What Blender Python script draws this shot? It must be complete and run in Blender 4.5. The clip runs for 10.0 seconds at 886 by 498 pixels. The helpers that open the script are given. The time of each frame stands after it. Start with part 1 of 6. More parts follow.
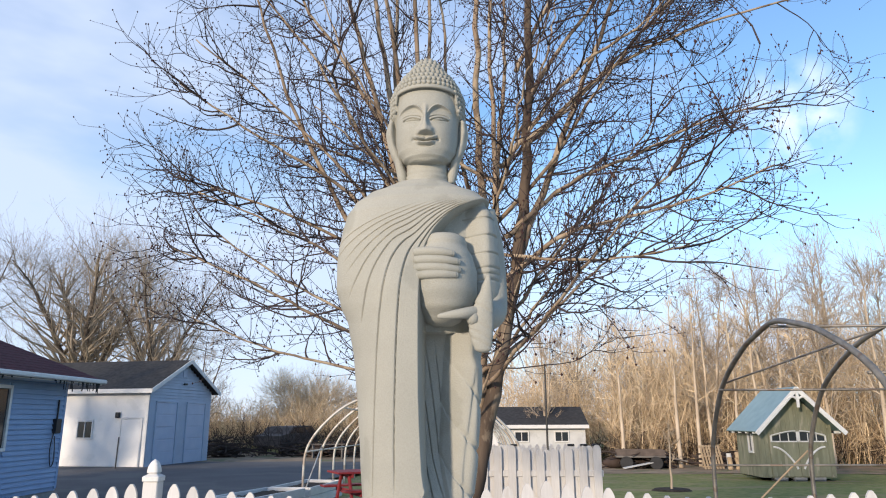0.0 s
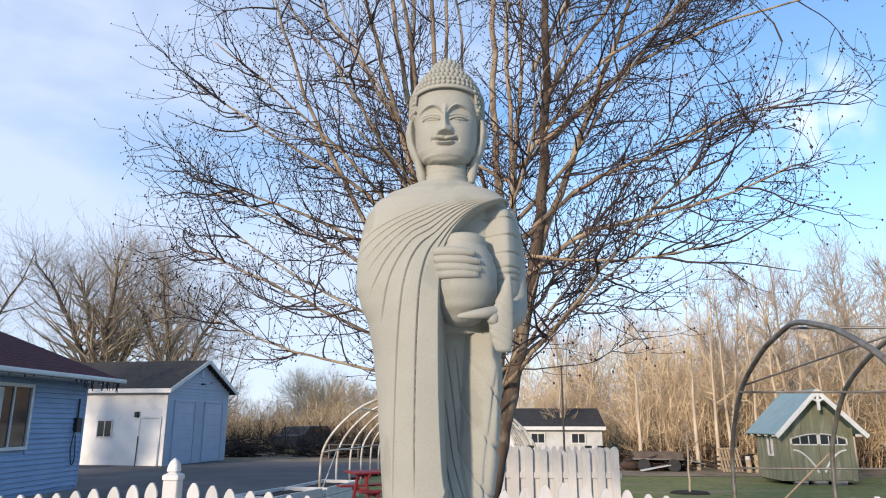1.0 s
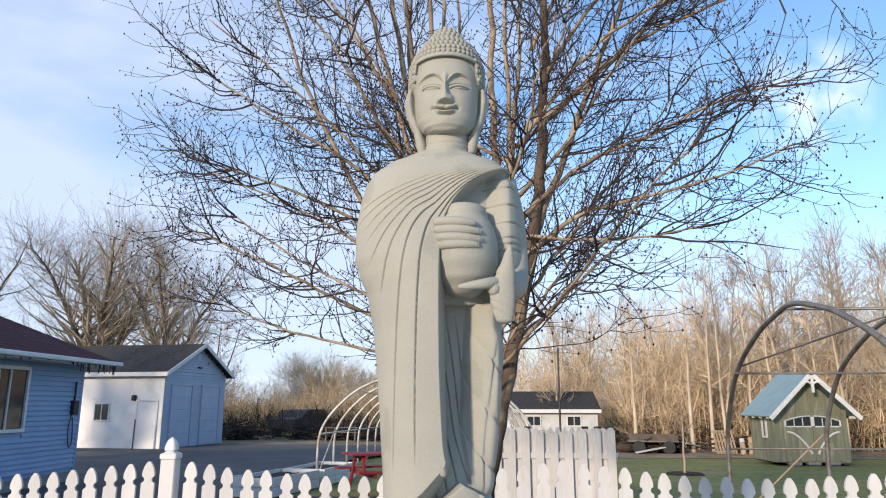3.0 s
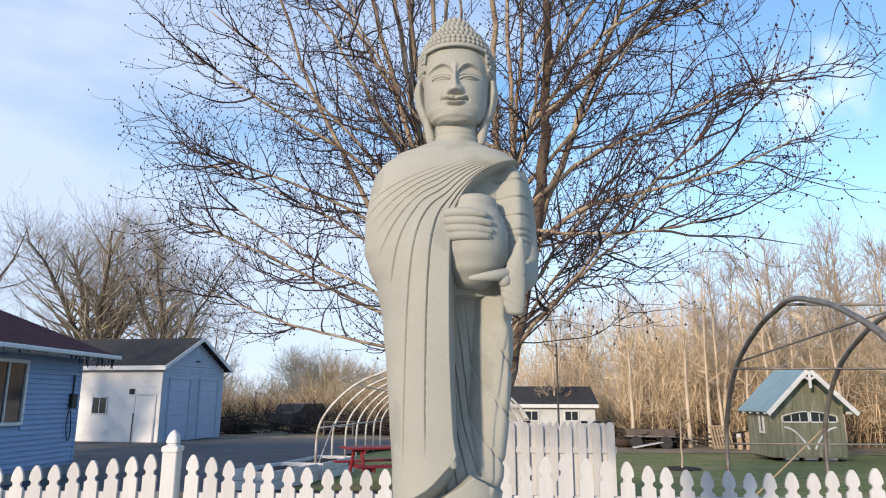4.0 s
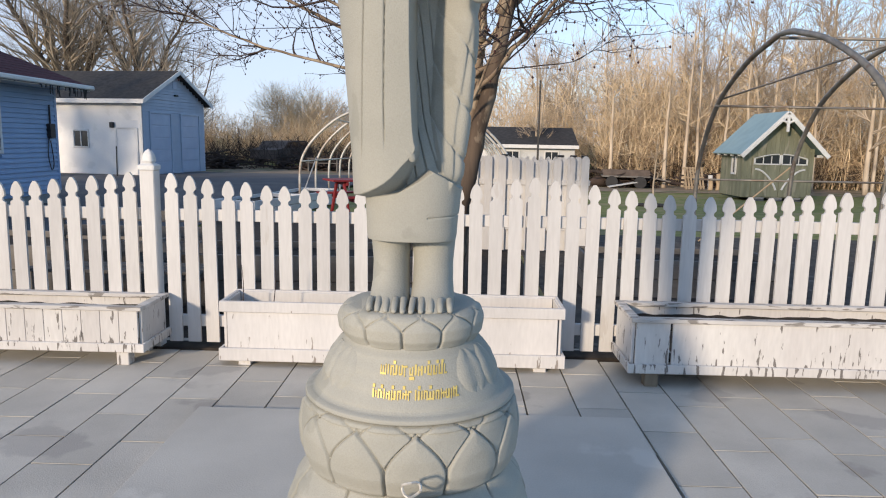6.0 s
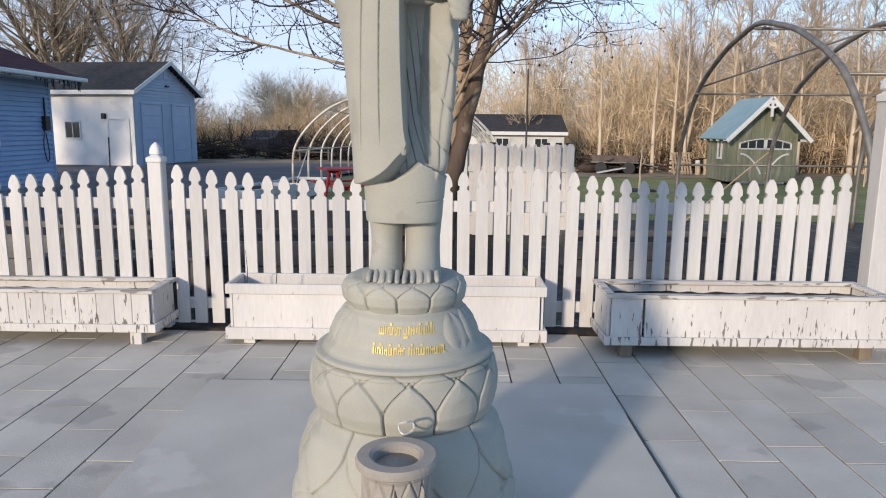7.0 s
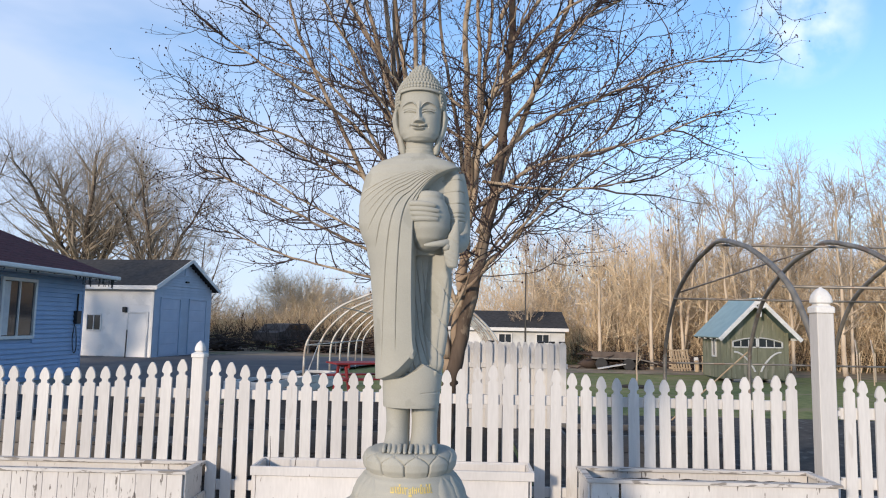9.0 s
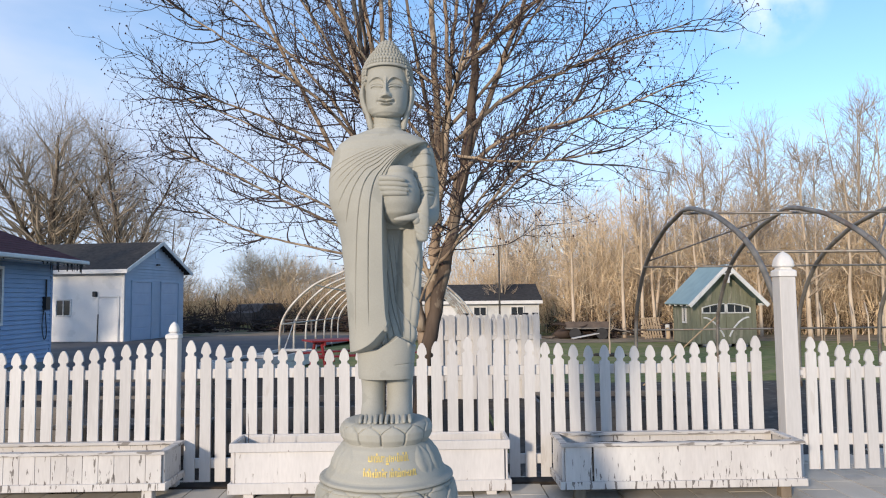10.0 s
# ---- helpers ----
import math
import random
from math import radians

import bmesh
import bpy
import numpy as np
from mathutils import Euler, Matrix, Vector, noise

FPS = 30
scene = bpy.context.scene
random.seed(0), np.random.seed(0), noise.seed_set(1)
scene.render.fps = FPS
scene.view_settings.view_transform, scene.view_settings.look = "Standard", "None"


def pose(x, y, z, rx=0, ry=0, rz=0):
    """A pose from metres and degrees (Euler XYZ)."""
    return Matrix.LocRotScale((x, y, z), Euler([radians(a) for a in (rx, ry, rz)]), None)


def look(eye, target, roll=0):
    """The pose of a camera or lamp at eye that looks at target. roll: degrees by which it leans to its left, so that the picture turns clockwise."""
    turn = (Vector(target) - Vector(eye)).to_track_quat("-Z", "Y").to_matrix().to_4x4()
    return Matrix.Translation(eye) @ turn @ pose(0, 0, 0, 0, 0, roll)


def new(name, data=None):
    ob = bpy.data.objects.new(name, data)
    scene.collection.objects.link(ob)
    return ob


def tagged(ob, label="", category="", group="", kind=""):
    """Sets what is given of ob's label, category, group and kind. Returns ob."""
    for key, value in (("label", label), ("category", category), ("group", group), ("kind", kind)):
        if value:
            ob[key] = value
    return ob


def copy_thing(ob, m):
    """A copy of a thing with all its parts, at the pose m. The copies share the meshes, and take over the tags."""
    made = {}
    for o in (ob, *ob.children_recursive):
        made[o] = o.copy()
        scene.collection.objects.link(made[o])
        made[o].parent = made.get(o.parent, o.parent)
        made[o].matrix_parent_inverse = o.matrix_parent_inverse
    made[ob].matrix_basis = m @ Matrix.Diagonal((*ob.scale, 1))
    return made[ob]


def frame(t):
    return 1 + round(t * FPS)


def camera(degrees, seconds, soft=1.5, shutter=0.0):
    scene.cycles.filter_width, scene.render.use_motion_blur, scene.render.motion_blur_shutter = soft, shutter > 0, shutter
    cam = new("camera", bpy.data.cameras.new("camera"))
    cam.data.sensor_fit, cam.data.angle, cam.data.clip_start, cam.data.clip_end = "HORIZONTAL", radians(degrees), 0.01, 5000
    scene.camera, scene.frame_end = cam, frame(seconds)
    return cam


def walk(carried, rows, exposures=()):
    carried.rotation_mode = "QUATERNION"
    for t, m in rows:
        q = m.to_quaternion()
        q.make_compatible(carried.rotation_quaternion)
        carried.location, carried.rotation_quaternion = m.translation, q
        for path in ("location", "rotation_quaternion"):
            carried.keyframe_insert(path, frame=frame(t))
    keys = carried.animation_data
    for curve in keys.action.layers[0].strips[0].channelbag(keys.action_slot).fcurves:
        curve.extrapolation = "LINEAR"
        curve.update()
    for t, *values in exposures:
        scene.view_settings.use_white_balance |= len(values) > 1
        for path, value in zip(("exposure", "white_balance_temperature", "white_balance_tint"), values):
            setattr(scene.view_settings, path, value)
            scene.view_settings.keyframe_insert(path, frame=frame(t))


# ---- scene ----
cam = camera(65.0, 10.0, soft=1.1)
PATH = [
    (0, (0.619, -2.332, 1.725), (0.557, -0.391, 2.202), -0.2),
    (0.5, (0.619, -2.332, 1.728), (0.519, -0.398, 2.226), -0.6),
    (1, (0.606, -2.33, 1.722), (0.499, -0.391, 2.202), 0.1),
    (1.5, (0.593, -2.305, 1.702), (0.486, -0.359, 2.148), -0.2),
    (2, (0.591, -2.294, 1.691), (0.484, -0.346, 2.133), -0.4),
    (2.5, (0.593, -2.297, 1.69), (0.492, -0.349, 2.132), -0.1),
    (4, (0.554, -2.281, 1.679), (0.464, -0.328, 2.102), 0.2),
    (4.5, (0.519, -2.342, 1.67), (0.493, -0.388, 2.094), -0.6),
    (5, (0.561, -2.277, 1.622), (0.493, -0.287, 1.805), -0.5),
    (5.5, (0.614, -2.205, 1.585), (0.528, -0.21, 1.465), 1.1),
    (6, (0.619, -2.205, 1.552), (0.58, -0.229, 1.246), 1.1),
    (6.2, (0.625, -2.230, 1.552), (0.622, -0.262, 1.196), 0.7),
    (7.3, (0.662, -2.730, 1.600), (0.626, -0.756, 1.283), 0.3),
    (7.5, (0.687, -2.849, 1.612), (0.63, -0.86, 1.409), 0.3),
    (8, (0.652, -3.244, 1.637), (0.708, -1.257, 1.857), 1.6),
    (8.5, (0.62, -3.437, 1.663), (0.638, -1.448, 1.876), 1.4),
    (9, (0.687, -3.512, 1.664), (0.649, -1.524, 1.874), 1.1),
    (9.5, (0.742, -3.537, 1.654), (0.686, -1.544, 1.809), 0.8),
    (10, (0.703, -3.561, 1.649), (0.741, -1.566, 1.789), -0.6),
]
walk(cam, [(t, look(eye, target, roll)) for t, eye, target, roll in PATH], [(0, 0.93, 6420, 10), (4.6, 0.93, 6420, 10), (5.4, 0.78, 6480, 10), (6.2, 0.82, 6520, 10), (7.6, 0.82, 6250, 10), (10, 0.8, 6280, 10)])

rng = random.Random(7)

# ---- light ----
CLOUD = (0.418, 0.828, 0.372)
SUN_AZ, SUN_EL = radians(211.5), radians(14)
world = bpy.data.worlds.new("world")
scene.world = world
world.use_nodes = True
wn, wl = world.node_tree.nodes, world.node_tree.links
bg = wn["Background"]
sky = wn.new("ShaderNodeTexSky")
sky.sky_type, sky.sun_disc = "NISHITA", False
sky.sun_elevation, sky.sun_rotation = SUN_EL, SUN_AZ
sky.air_density, sky.dust_density, sky.ozone_density = 1.0, 0.15, 3.0
tc = wn.new("ShaderNodeTexCoord")
sep = wn.new("ShaderNodeSeparateXYZ")
wl.new(tc.outputs["Generated"], sep.inputs[0])
mp = wn.new("ShaderNodeMapping")
mp.inputs["Scale"].default_value = (1.6, 1.6, 4.5)
wl.new(tc.outputs["Generated"], mp.inputs[0])
cn = wn.new("ShaderNodeTexNoise")
cn.inputs["Scale"].default_value, cn.inputs["Detail"].default_value, cn.inputs["Roughness"].default_value = 1.3, 5.0, 0.55
wl.new(mp.outputs[0], cn.inputs["Vector"])
side = wn.new("ShaderNodeMath")
side.operation = "MULTIPLY_ADD"
wl.new(sep.outputs["X"], side.inputs[0])
side.inputs[1].default_value = -0.42
wl.new(cn.outputs["Fac"], side.inputs[2])
ramp = wn.new("ShaderNodeValToRGB")
ramp.color_ramp.elements[0].position, ramp.color_ramp.elements[1].position = 0.42, 0.78
low = wn.new("ShaderNodeMapRange")
low.inputs["From Min"].default_value, low.inputs["From Max"].default_value = 0.36, 0.02
low.inputs["To Min"].default_value, low.inputs["To Max"].default_value = 0.0, 0.48
wl.new(sep.outputs["Z"], low.inputs["Value"])
bank = wn.new("ShaderNodeMath")
wl.new(side.outputs[0], bank.inputs[0])
wl.new(low.outputs["Result"], bank.inputs[1])
wl.new(bank.outputs[0], ramp.inputs[0])
mixw = wn.new("ShaderNodeMix")
mixw.data_type = "RGBA"
mixw.inputs[7].default_value = (2.65, 3.05, 3.9, 1)
cf = wn.new("ShaderNodeMath")
cf.operation = "MULTIPLY"
cf.inputs[1].default_value = 0.88
wl.new(ramp.outputs[0], cf.inputs[0])
wl.new(cf.outputs[0], mixw.inputs[0])
wl.new(sky.outputs[0], mixw.inputs[6])
# one small white cloud standing over the woods
puff = wn.new("ShaderNodeVectorMath")
puff.operation = "DOT_PRODUCT"
puff.inputs[1].default_value = CLOUD
wl.new(tc.outputs["Generated"], puff.inputs[0])
near_c = wn.new("ShaderNodeMapRange")
near_c.inputs["From Min"].default_value, near_c.inputs["From Max"].default_value = 0.9962, 0.9996
wl.new(puff.outputs["Value"], near_c.inputs["Value"])
cn2 = wn.new("ShaderNodeTexNoise")
cn2.inputs["Scale"].default_value, cn2.inputs["Detail"].default_value = 16.0, 6.0
wl.new(tc.outputs["Generated"], cn2.inputs["Vector"])
frill = wn.new("ShaderNodeMapRange")
frill.inputs["From Min"].default_value, frill.inputs["From Max"].default_value = 0.42, 0.66
wl.new(cn2.outputs["Fac"], frill.inputs["Value"])
soft_c = wn.new("ShaderNodeMath")
soft_c.operation = "MULTIPLY"
wl.new(near_c.outputs["Result"], soft_c.inputs[0])
wl.new(frill.outputs["Result"], soft_c.inputs[1])
mixc = wn.new("ShaderNodeMix")
mixc.data_type = "RGBA"
mixc.inputs[7].default_value = (4.0, 4.35, 4.9, 1)
wl.new(soft_c.outputs[0], mixc.inputs[0])
wl.new(mixw.outputs[2], mixc.inputs[6])
wl.new(mixc.outputs[2], bg.inputs["Color"])
bg.inputs["Strength"].default_value = 0.15
sun = new("sun", bpy.data.lights.new("sun", "SUN"))
sun.data.energy, sun.data.angle, sun.data.color = 2.3, radians(4.0), (1.0, 0.82, 0.62)
to_sun = Vector((math.sin(SUN_AZ) * math.cos(SUN_EL), math.cos(SUN_AZ) * math.cos(SUN_EL), math.sin(SUN_EL)))
sun.matrix_world = look(to_sun * 50, (0, 0, 0))


# ---- materials ----
def mat(name, c1, c2=None, scale=6.0, rough=0.8, metal=0.0, bump=0.0, fine=60.0, stretch=(1, 1, 1), c3=None, lo=0.35, hi=0.65,
        wear=0.5, wscale=3.0, wlo=0.55, wstretch=(1, 1, 1), rand=0.0, space="Object", foot=None):
    """Two colours mixed by noise, optional worn colour c3 in patches, fine relief, random shade per object."""
    m = bpy.data.materials.new(name)
    m.use_nodes = True
    n, l = m.node_tree.nodes, m.node_tree.links
    b = n["Principled BSDF"]
    b.inputs["Roughness"].default_value, b.inputs["Metallic"].default_value = rough, metal
    b.inputs["Specular IOR Level"].default_value = 0.3
    c2 = c2 or tuple(v * 0.8 for v in c1)
    co = n.new("ShaderNodeNewGeometry" if space == "Position" else "ShaderNodeTexCoord")

    def noise_tex(sc, st, det=4.0):
        mpn = n.new("ShaderNodeMapping")
        mpn.inputs["Scale"].default_value = st
        l.new(co.outputs[space], mpn.inputs[0])
        t = n.new("ShaderNodeTexNoise")
        t.inputs["Scale"].default_value, t.inputs["Detail"].default_value = sc, det
        l.new(mpn.outputs[0], t.inputs["Vector"])
        return t

    def step(sock, a, z):
        r = n.new("ShaderNodeMapRange")
        r.inputs["From Min"].default_value, r.inputs["From Max"].default_value = a, z
        l.new(sock, r.inputs["Value"])
        return r.outputs["Result"]

    def mix(f, a, z):
        x = n.new("ShaderNodeMix")
        x.data_type = "RGBA"
        for sock, v in ((0, f), (6, a), (7, z)):
            if hasattr(v, "links"):
                l.new(v, x.inputs[sock])
            else:
                x.inputs[sock].default_value = v if sock == 0 else (*v, 1)
        return x.outputs[2]

    t1 = noise_tex(scale, stretch)
    col = mix(step(t1.outputs["Fac"], lo, hi), c1, c2)
    tf = noise_tex(fine, stretch, 3.0)
    dark = n.new("ShaderNodeMapRange")
    dark.inputs["To Min"].default_value, dark.inputs["To Max"].default_value = 0.86, 1.1
    l.new(tf.outputs["Fac"], dark.inputs["Value"])
    vm = n.new("ShaderNodeVectorMath")
    vm.operation = "SCALE"
    l.new(col, vm.inputs[0])
    l.new(dark.outputs["Result"], vm.inputs["Scale"])
    col = vm.outputs[0]
    if c3:
        tw = noise_tex(wscale, wstretch, 6.0)
        w = n.new("ShaderNodeMath")
        w.operation = "MULTIPLY"
        w.inputs[1].default_value = wear
        wsock = tw.outputs["Fac"]
        if foot:
            # flaking gathers where the boards stay wet
            sp = n.new("ShaderNodeSeparateXYZ")
            l.new(co.outputs[space], sp.inputs[0])
            fr = n.new("ShaderNodeMapRange")
            fr.inputs["From Min"].default_value, fr.inputs["From Max"].default_value = foot[1], foot[0]
            fr.inputs["To Max"].default_value = foot[2]
            l.new(sp.outputs["Z"], fr.inputs["Value"])
            ad = n.new("ShaderNodeMath")
            l.new(wsock, ad.inputs[0])
            l.new(fr.outputs["Result"], ad.inputs[1])
            wsock = ad.outputs[0]
        l.new(step(wsock, wlo, wlo + 0.03), w.inputs[0])
        col = mix(w.outputs[0], col, c3)
    if rand:
        oi = n.new("ShaderNodeObjectInfo")
        rr = n.new("ShaderNodeMapRange")
        rr.inputs["To Min"].default_value, rr.inputs["To Max"].default_value = 1 - rand, 1 + rand
        l.new(oi.outputs["Random"], rr.inputs["Value"])
        v2 = n.new("ShaderNodeVectorMath")
        v2.operation = "SCALE"
        l.new(col, v2.inputs[0])
        l.new(rr.outputs["Result"], v2.inputs["Scale"])
        col = v2.outputs[0]
    l.new(col, b.inputs["Base Color"])
    if bump:
        bp = n.new("ShaderNodeBump")
        bp.inputs["Strength"].default_value, bp.inputs["Distance"].default_value = bump, 0.004
        l.new(tf.outputs["Fac"], bp.inputs["Height"])
        l.new(bp.outputs[0], b.inputs["Normal"])
    return m


M_STONE = mat("grey_green_stone", (0.385, 0.377, 0.332), (0.33, 0.326, 0.288), 3.0, 0.85, bump=0.35, fine=220, c3=(0.25, 0.25, 0.215), wear=0.4, wscale=5, wlo=0.6)
M_GOLD = mat("gold_paint", (0.8, 0.62, 0.2), (0.62, 0.47, 0.14), 20, 0.45, metal=0.25)
M_WHITE = mat("white_picket_paint", (0.60, 0.585, 0.57), (0.51, 0.495, 0.485), 2.5, 0.6, bump=0.2, fine=60, stretch=(1, 1, 0.12), c3=(0.42, 0.38, 0.34), wear=0.4, wscale=9, wlo=0.66, wstretch=(1.5, 1.5, 0.25), rand=0.06, space="Position")
M_PLANTER = mat("peeling_white_paint", (0.62, 0.60, 0.575), (0.54, 0.515, 0.495), 3.0, 0.7, bump=0.3, fine=50, stretch=(1, 1, 0.2), c3=(0.1, 0.085, 0.075), wear=0.85, wscale=26, wlo=0.64, wstretch=(1.7, 1.7, 0.32), rand=0.05, foot=(0.12, 0.32, 0.065))
M_PLANTER_B = mat("smooth_white_planter_paint", (0.63, 0.605, 0.585), (0.55, 0.53, 0.515), 2.0, 0.65, bump=0.2, fine=50, stretch=(1, 1, 0.2), c3=(0.2, 0.165, 0.14), wear=0.8, wscale=22, wlo=0.69, wstretch=(1.4, 1.4, 0.3), rand=0.04, foot=(0.08, 0.22, 0.08))
M_RIM = mat("weathered_rim_paint", (0.6, 0.575, 0.55), (0.46, 0.435, 0.41), 7.0, 0.75, bump=0.5, fine=60, stretch=(0.25, 1, 1), c3=(0.17, 0.15, 0.13), wear=0.8, wscale=20, wlo=0.555, wstretch=(0.3, 1.5, 1.5), rand=0.05)
M_SOIL = mat("dark_soil", (0.045, 0.035, 0.027), (0.02, 0.016, 0.013), 9, 0.95, bump=1.0, fine=40)
M_PAVER = mat("concrete_paver", (0.53, 0.50, 0.445), (0.44, 0.415, 0.37), 2.2, 0.85, bump=0.4, fine=150, c3=(0.27, 0.25, 0.235), wear=0.45, wscale=1.6, wlo=0.58, rand=0.1, space="Position")
M_SLAB = mat("smooth_concrete_pad", (0.53, 0.505, 0.455), (0.44, 0.42, 0.38), 1.6, 0.75, bump=0.25, fine=120, c3=(0.6, 0.575, 0.525), wear=0.5, wscale=1.4, wlo=0.6)
M_SIDING = mat("blue_vinyl_siding", (0.26, 0.37, 0.56), (0.23, 0.335, 0.52), 2, 0.55, bump=0.1, fine=80)
M_BLUEDOOR = mat("blue_garage_door", (0.43, 0.51, 0.64), (0.38, 0.46, 0.6), 2, 0.5, bump=0.1)
M_PALEBLUE = mat("pale_blue_trim", (0.42, 0.5, 0.62), (0.36, 0.44, 0.56), 3, 0.5, bump=0.1)
M_GARAGE = mat("grey_blue_garage_siding", (0.40, 0.47, 0.58), (0.35, 0.42, 0.53), 2, 0.55, bump=0.1, fine=80)
M_BROWNBRUSH = mat("brown_brush_stems", (0.58, 0.44, 0.28), (0.32, 0.225, 0.14), 0.8, 0.95)
M_EARTH = mat("trodden_earth", (0.33, 0.25, 0.17), (0.2, 0.15, 0.1), 1.2, 0.95, bump=0.8, fine=25, c3=(0.1, 0.12, 0.045), wear=0.7, wscale=0.8, wlo=0.56)
M_GRAVEL = mat("grey_garden_gravel", (0.085, 0.075, 0.066), (0.045, 0.04, 0.036), 5, 0.95, bump=1.0, fine=45, c3=(0.16, 0.15, 0.14), wear=0.6, wscale=4, wlo=0.6)
M_WHITEWALL = mat("white_vinyl_wall", (0.8, 0.79, 0.77), (0.74, 0.73, 0.72), 1.2, 0.6, bump=0.1, c3=(0.55, 0.55, 0.53), wear=0.3, wscale=1.5, wlo=0.6)
M_STOREWALL = mat("dull_white_boards", (0.58, 0.58, 0.57), (0.5, 0.5, 0.495), 1.5, 0.7, bump=0.2, c3=(0.42, 0.42, 0.41), wear=0.4, wscale=1.8, wlo=0.58)
M_TRIM = mat("white_trim", (0.72, 0.71, 0.69), (0.64, 0.63, 0.62), 4, 0.5, bump=0.1)
M_REDROOF = mat("dark_red_shingles", (0.085, 0.022, 0.03), (0.055, 0.015, 0.021), 8, 0.9, bump=0.6, fine=60)
M_GREYROOF = mat("dark_grey_shingles", (0.052, 0.05, 0.05), (0.03, 0.029, 0.03), 6, 0.9, bump=0.6, fine=60)
M_TEAL = mat("pale_teal_metal_roof", (0.30, 0.42, 0.42), (0.25, 0.36, 0.37), 3, 0.4, metal=0.3, bump=0.1)
M_GREENWOOD = mat("weathered_green_boards", (0.25, 0.25, 0.175), (0.165, 0.17, 0.115), 5, 0.85, bump=0.4, fine=60, stretch=(1, 1, 0.15), c3=(0.34, 0.315, 0.25), wear=0.6, wscale=6, wlo=0.58, wstretch=(1, 1, 0.2))
M_GLASS = mat("dark_window_glass", (0.02, 0.024, 0.03), (0.03, 0.035, 0.045), 2, 0.08)
M_GLASS.node_tree.nodes["Principled BSDF"].inputs["Specular IOR Level"].default_value = 0.7
M_FOUND = mat("concrete_foundation", (0.3, 0.3, 0.29), (0.22, 0.22, 0.215), 4, 0.9, bump=0.4)
M_PIPE = mat("galvanised_pipe", (0.29, 0.27, 0.24), (0.19, 0.178, 0.16), 6, 0.5, metal=0.5, bump=0.1, c3=(0.17, 0.1, 0.06), wear=0.5, wscale=4, wlo=0.58)
M_PIPELIGHT = mat("pale_hoop_pipe", (0.60, 0.575, 0.53), (0.46, 0.44, 0.40), 6, 0.5, metal=0.2, c3=(0.3, 0.2, 0.13), wear=0.5, wscale=3)
M_RED = mat("red_painted_wood", (0.24, 0.026, 0.03), (0.17, 0.018, 0.022), 6, 0.6, bump=0.3, fine=50, stretch=(0.2, 1, 1))
M_BARK = mat("maple_bark", (0.36, 0.27, 0.19), (0.16, 0.118, 0.085), 7, 0.95, bump=1.0, fine=55, stretch=(1, 1, 0.25), c3=(0.44, 0.355, 0.255), wear=0.65, wscale=5, wlo=0.53, wstretch=(1, 1, 0.4))
# maple bark again, with the shade on the trunk put into its colour
M_TRUNK = mat("shade_darkened_bark", (0.13, 0.095, 0.07), (0.055, 0.04, 0.031), 7, 0.95, bump=1.0, fine=45, stretch=(1, 1, 0.2), c3=(0.26, 0.205, 0.15), wear=0.6, wscale=5, wlo=0.58, wstretch=(1, 1, 0.4))
M_TWIG = mat("bare_twigs", (0.07, 0.052, 0.05), (0.042, 0.032, 0.032), 2, 0.9)
M_BUD = mat("dark_buds", (0.05, 0.022, 0.022), (0.07, 0.03, 0.026), 5, 0.8)
M_WOODS = mat("tan_bare_saplings", (0.88, 0.70, 0.47), (0.48, 0.355, 0.225), 0.9, 0.95)
M_WOODGREY = mat("grey_bare_branches", (0.52, 0.42, 0.31), (0.29, 0.225, 0.165), 0.4, 0.95)
M_OLDTRUNK = mat("dark_old_bark", (0.15, 0.12, 0.095), (0.085, 0.067, 0.054), 4, 0.95, bump=0.6, fine=20)
M_OLDTWIG = mat("brown_grey_branches", (0.44, 0.375, 0.295), (0.24, 0.2, 0.155), 0.8, 0.95)
M_PALETRUNK = mat("pale_tree_trunks", (0.6, 0.5, 0.38), (0.38, 0.3, 0.22), 2.5, 0.9, stretch=(1, 1, 0.3))
M_BRUSH = mat("dark_brush", (0.075, 0.052, 0.042), (0.04, 0.03, 0.026), 1.5, 0.95)
M_ASPHALT = mat("worn_asphalt", (0.105, 0.105, 0.11), (0.08, 0.08, 0.085), 0.6, 0.9, bump=0.6, fine=120, c3=(0.14, 0.135, 0.13), wear=0.5, wscale=0.4, wlo=0.55)
M_GREYWOOD = mat("weathered_grey_boards", (0.2, 0.185, 0.17), (0.11, 0.1, 0.092), 5, 0.85, bump=0.4, fine=50, stretch=(0.2, 1, 1))
M_BLACK = mat("black_metal", (0.02, 0.02, 0.022), (0.03, 0.03, 0.032), 5, 0.5)
M_CAR = mat("dull_dark_car_paint", (0.13, 0.1, 0.085), (0.075, 0.06, 0.052), 3, 0.7)
M_CLAY = mat("grey_clay", (0.35, 0.32, 0.28), (0.275, 0.25, 0.22), 6, 0.85, bump=0.4, fine=120)
M_GREENGREY = mat("bare_weathered_leg_wood", (0.26, 0.21, 0.15), (0.17, 0.135, 0.1), 8, 0.9, bump=0.4, fine=60, stretch=(1, 1, 0.2))
M_PALLET = mat("bare_pallet_wood", (0.45, 0.34, 0.22), (0.34, 0.25, 0.16), 5, 0.85)
M_CURTAIN = mat("white_curtain", (0.6, 0.6, 0.6), (0.5, 0.5, 0.52), 6, 0.9)

M_GROUND = mat("lawn_and_field", (0.13, 0.16, 0.042), (0.24, 0.235, 0.085), 5.0, 0.95, bump=1.0, fine=30, c3=(0.27, 0.215, 0.12), wear=0.7, wscale=1.1, wlo=0.56, wstretch=(0.35, 1.0, 1.0), space="Object")


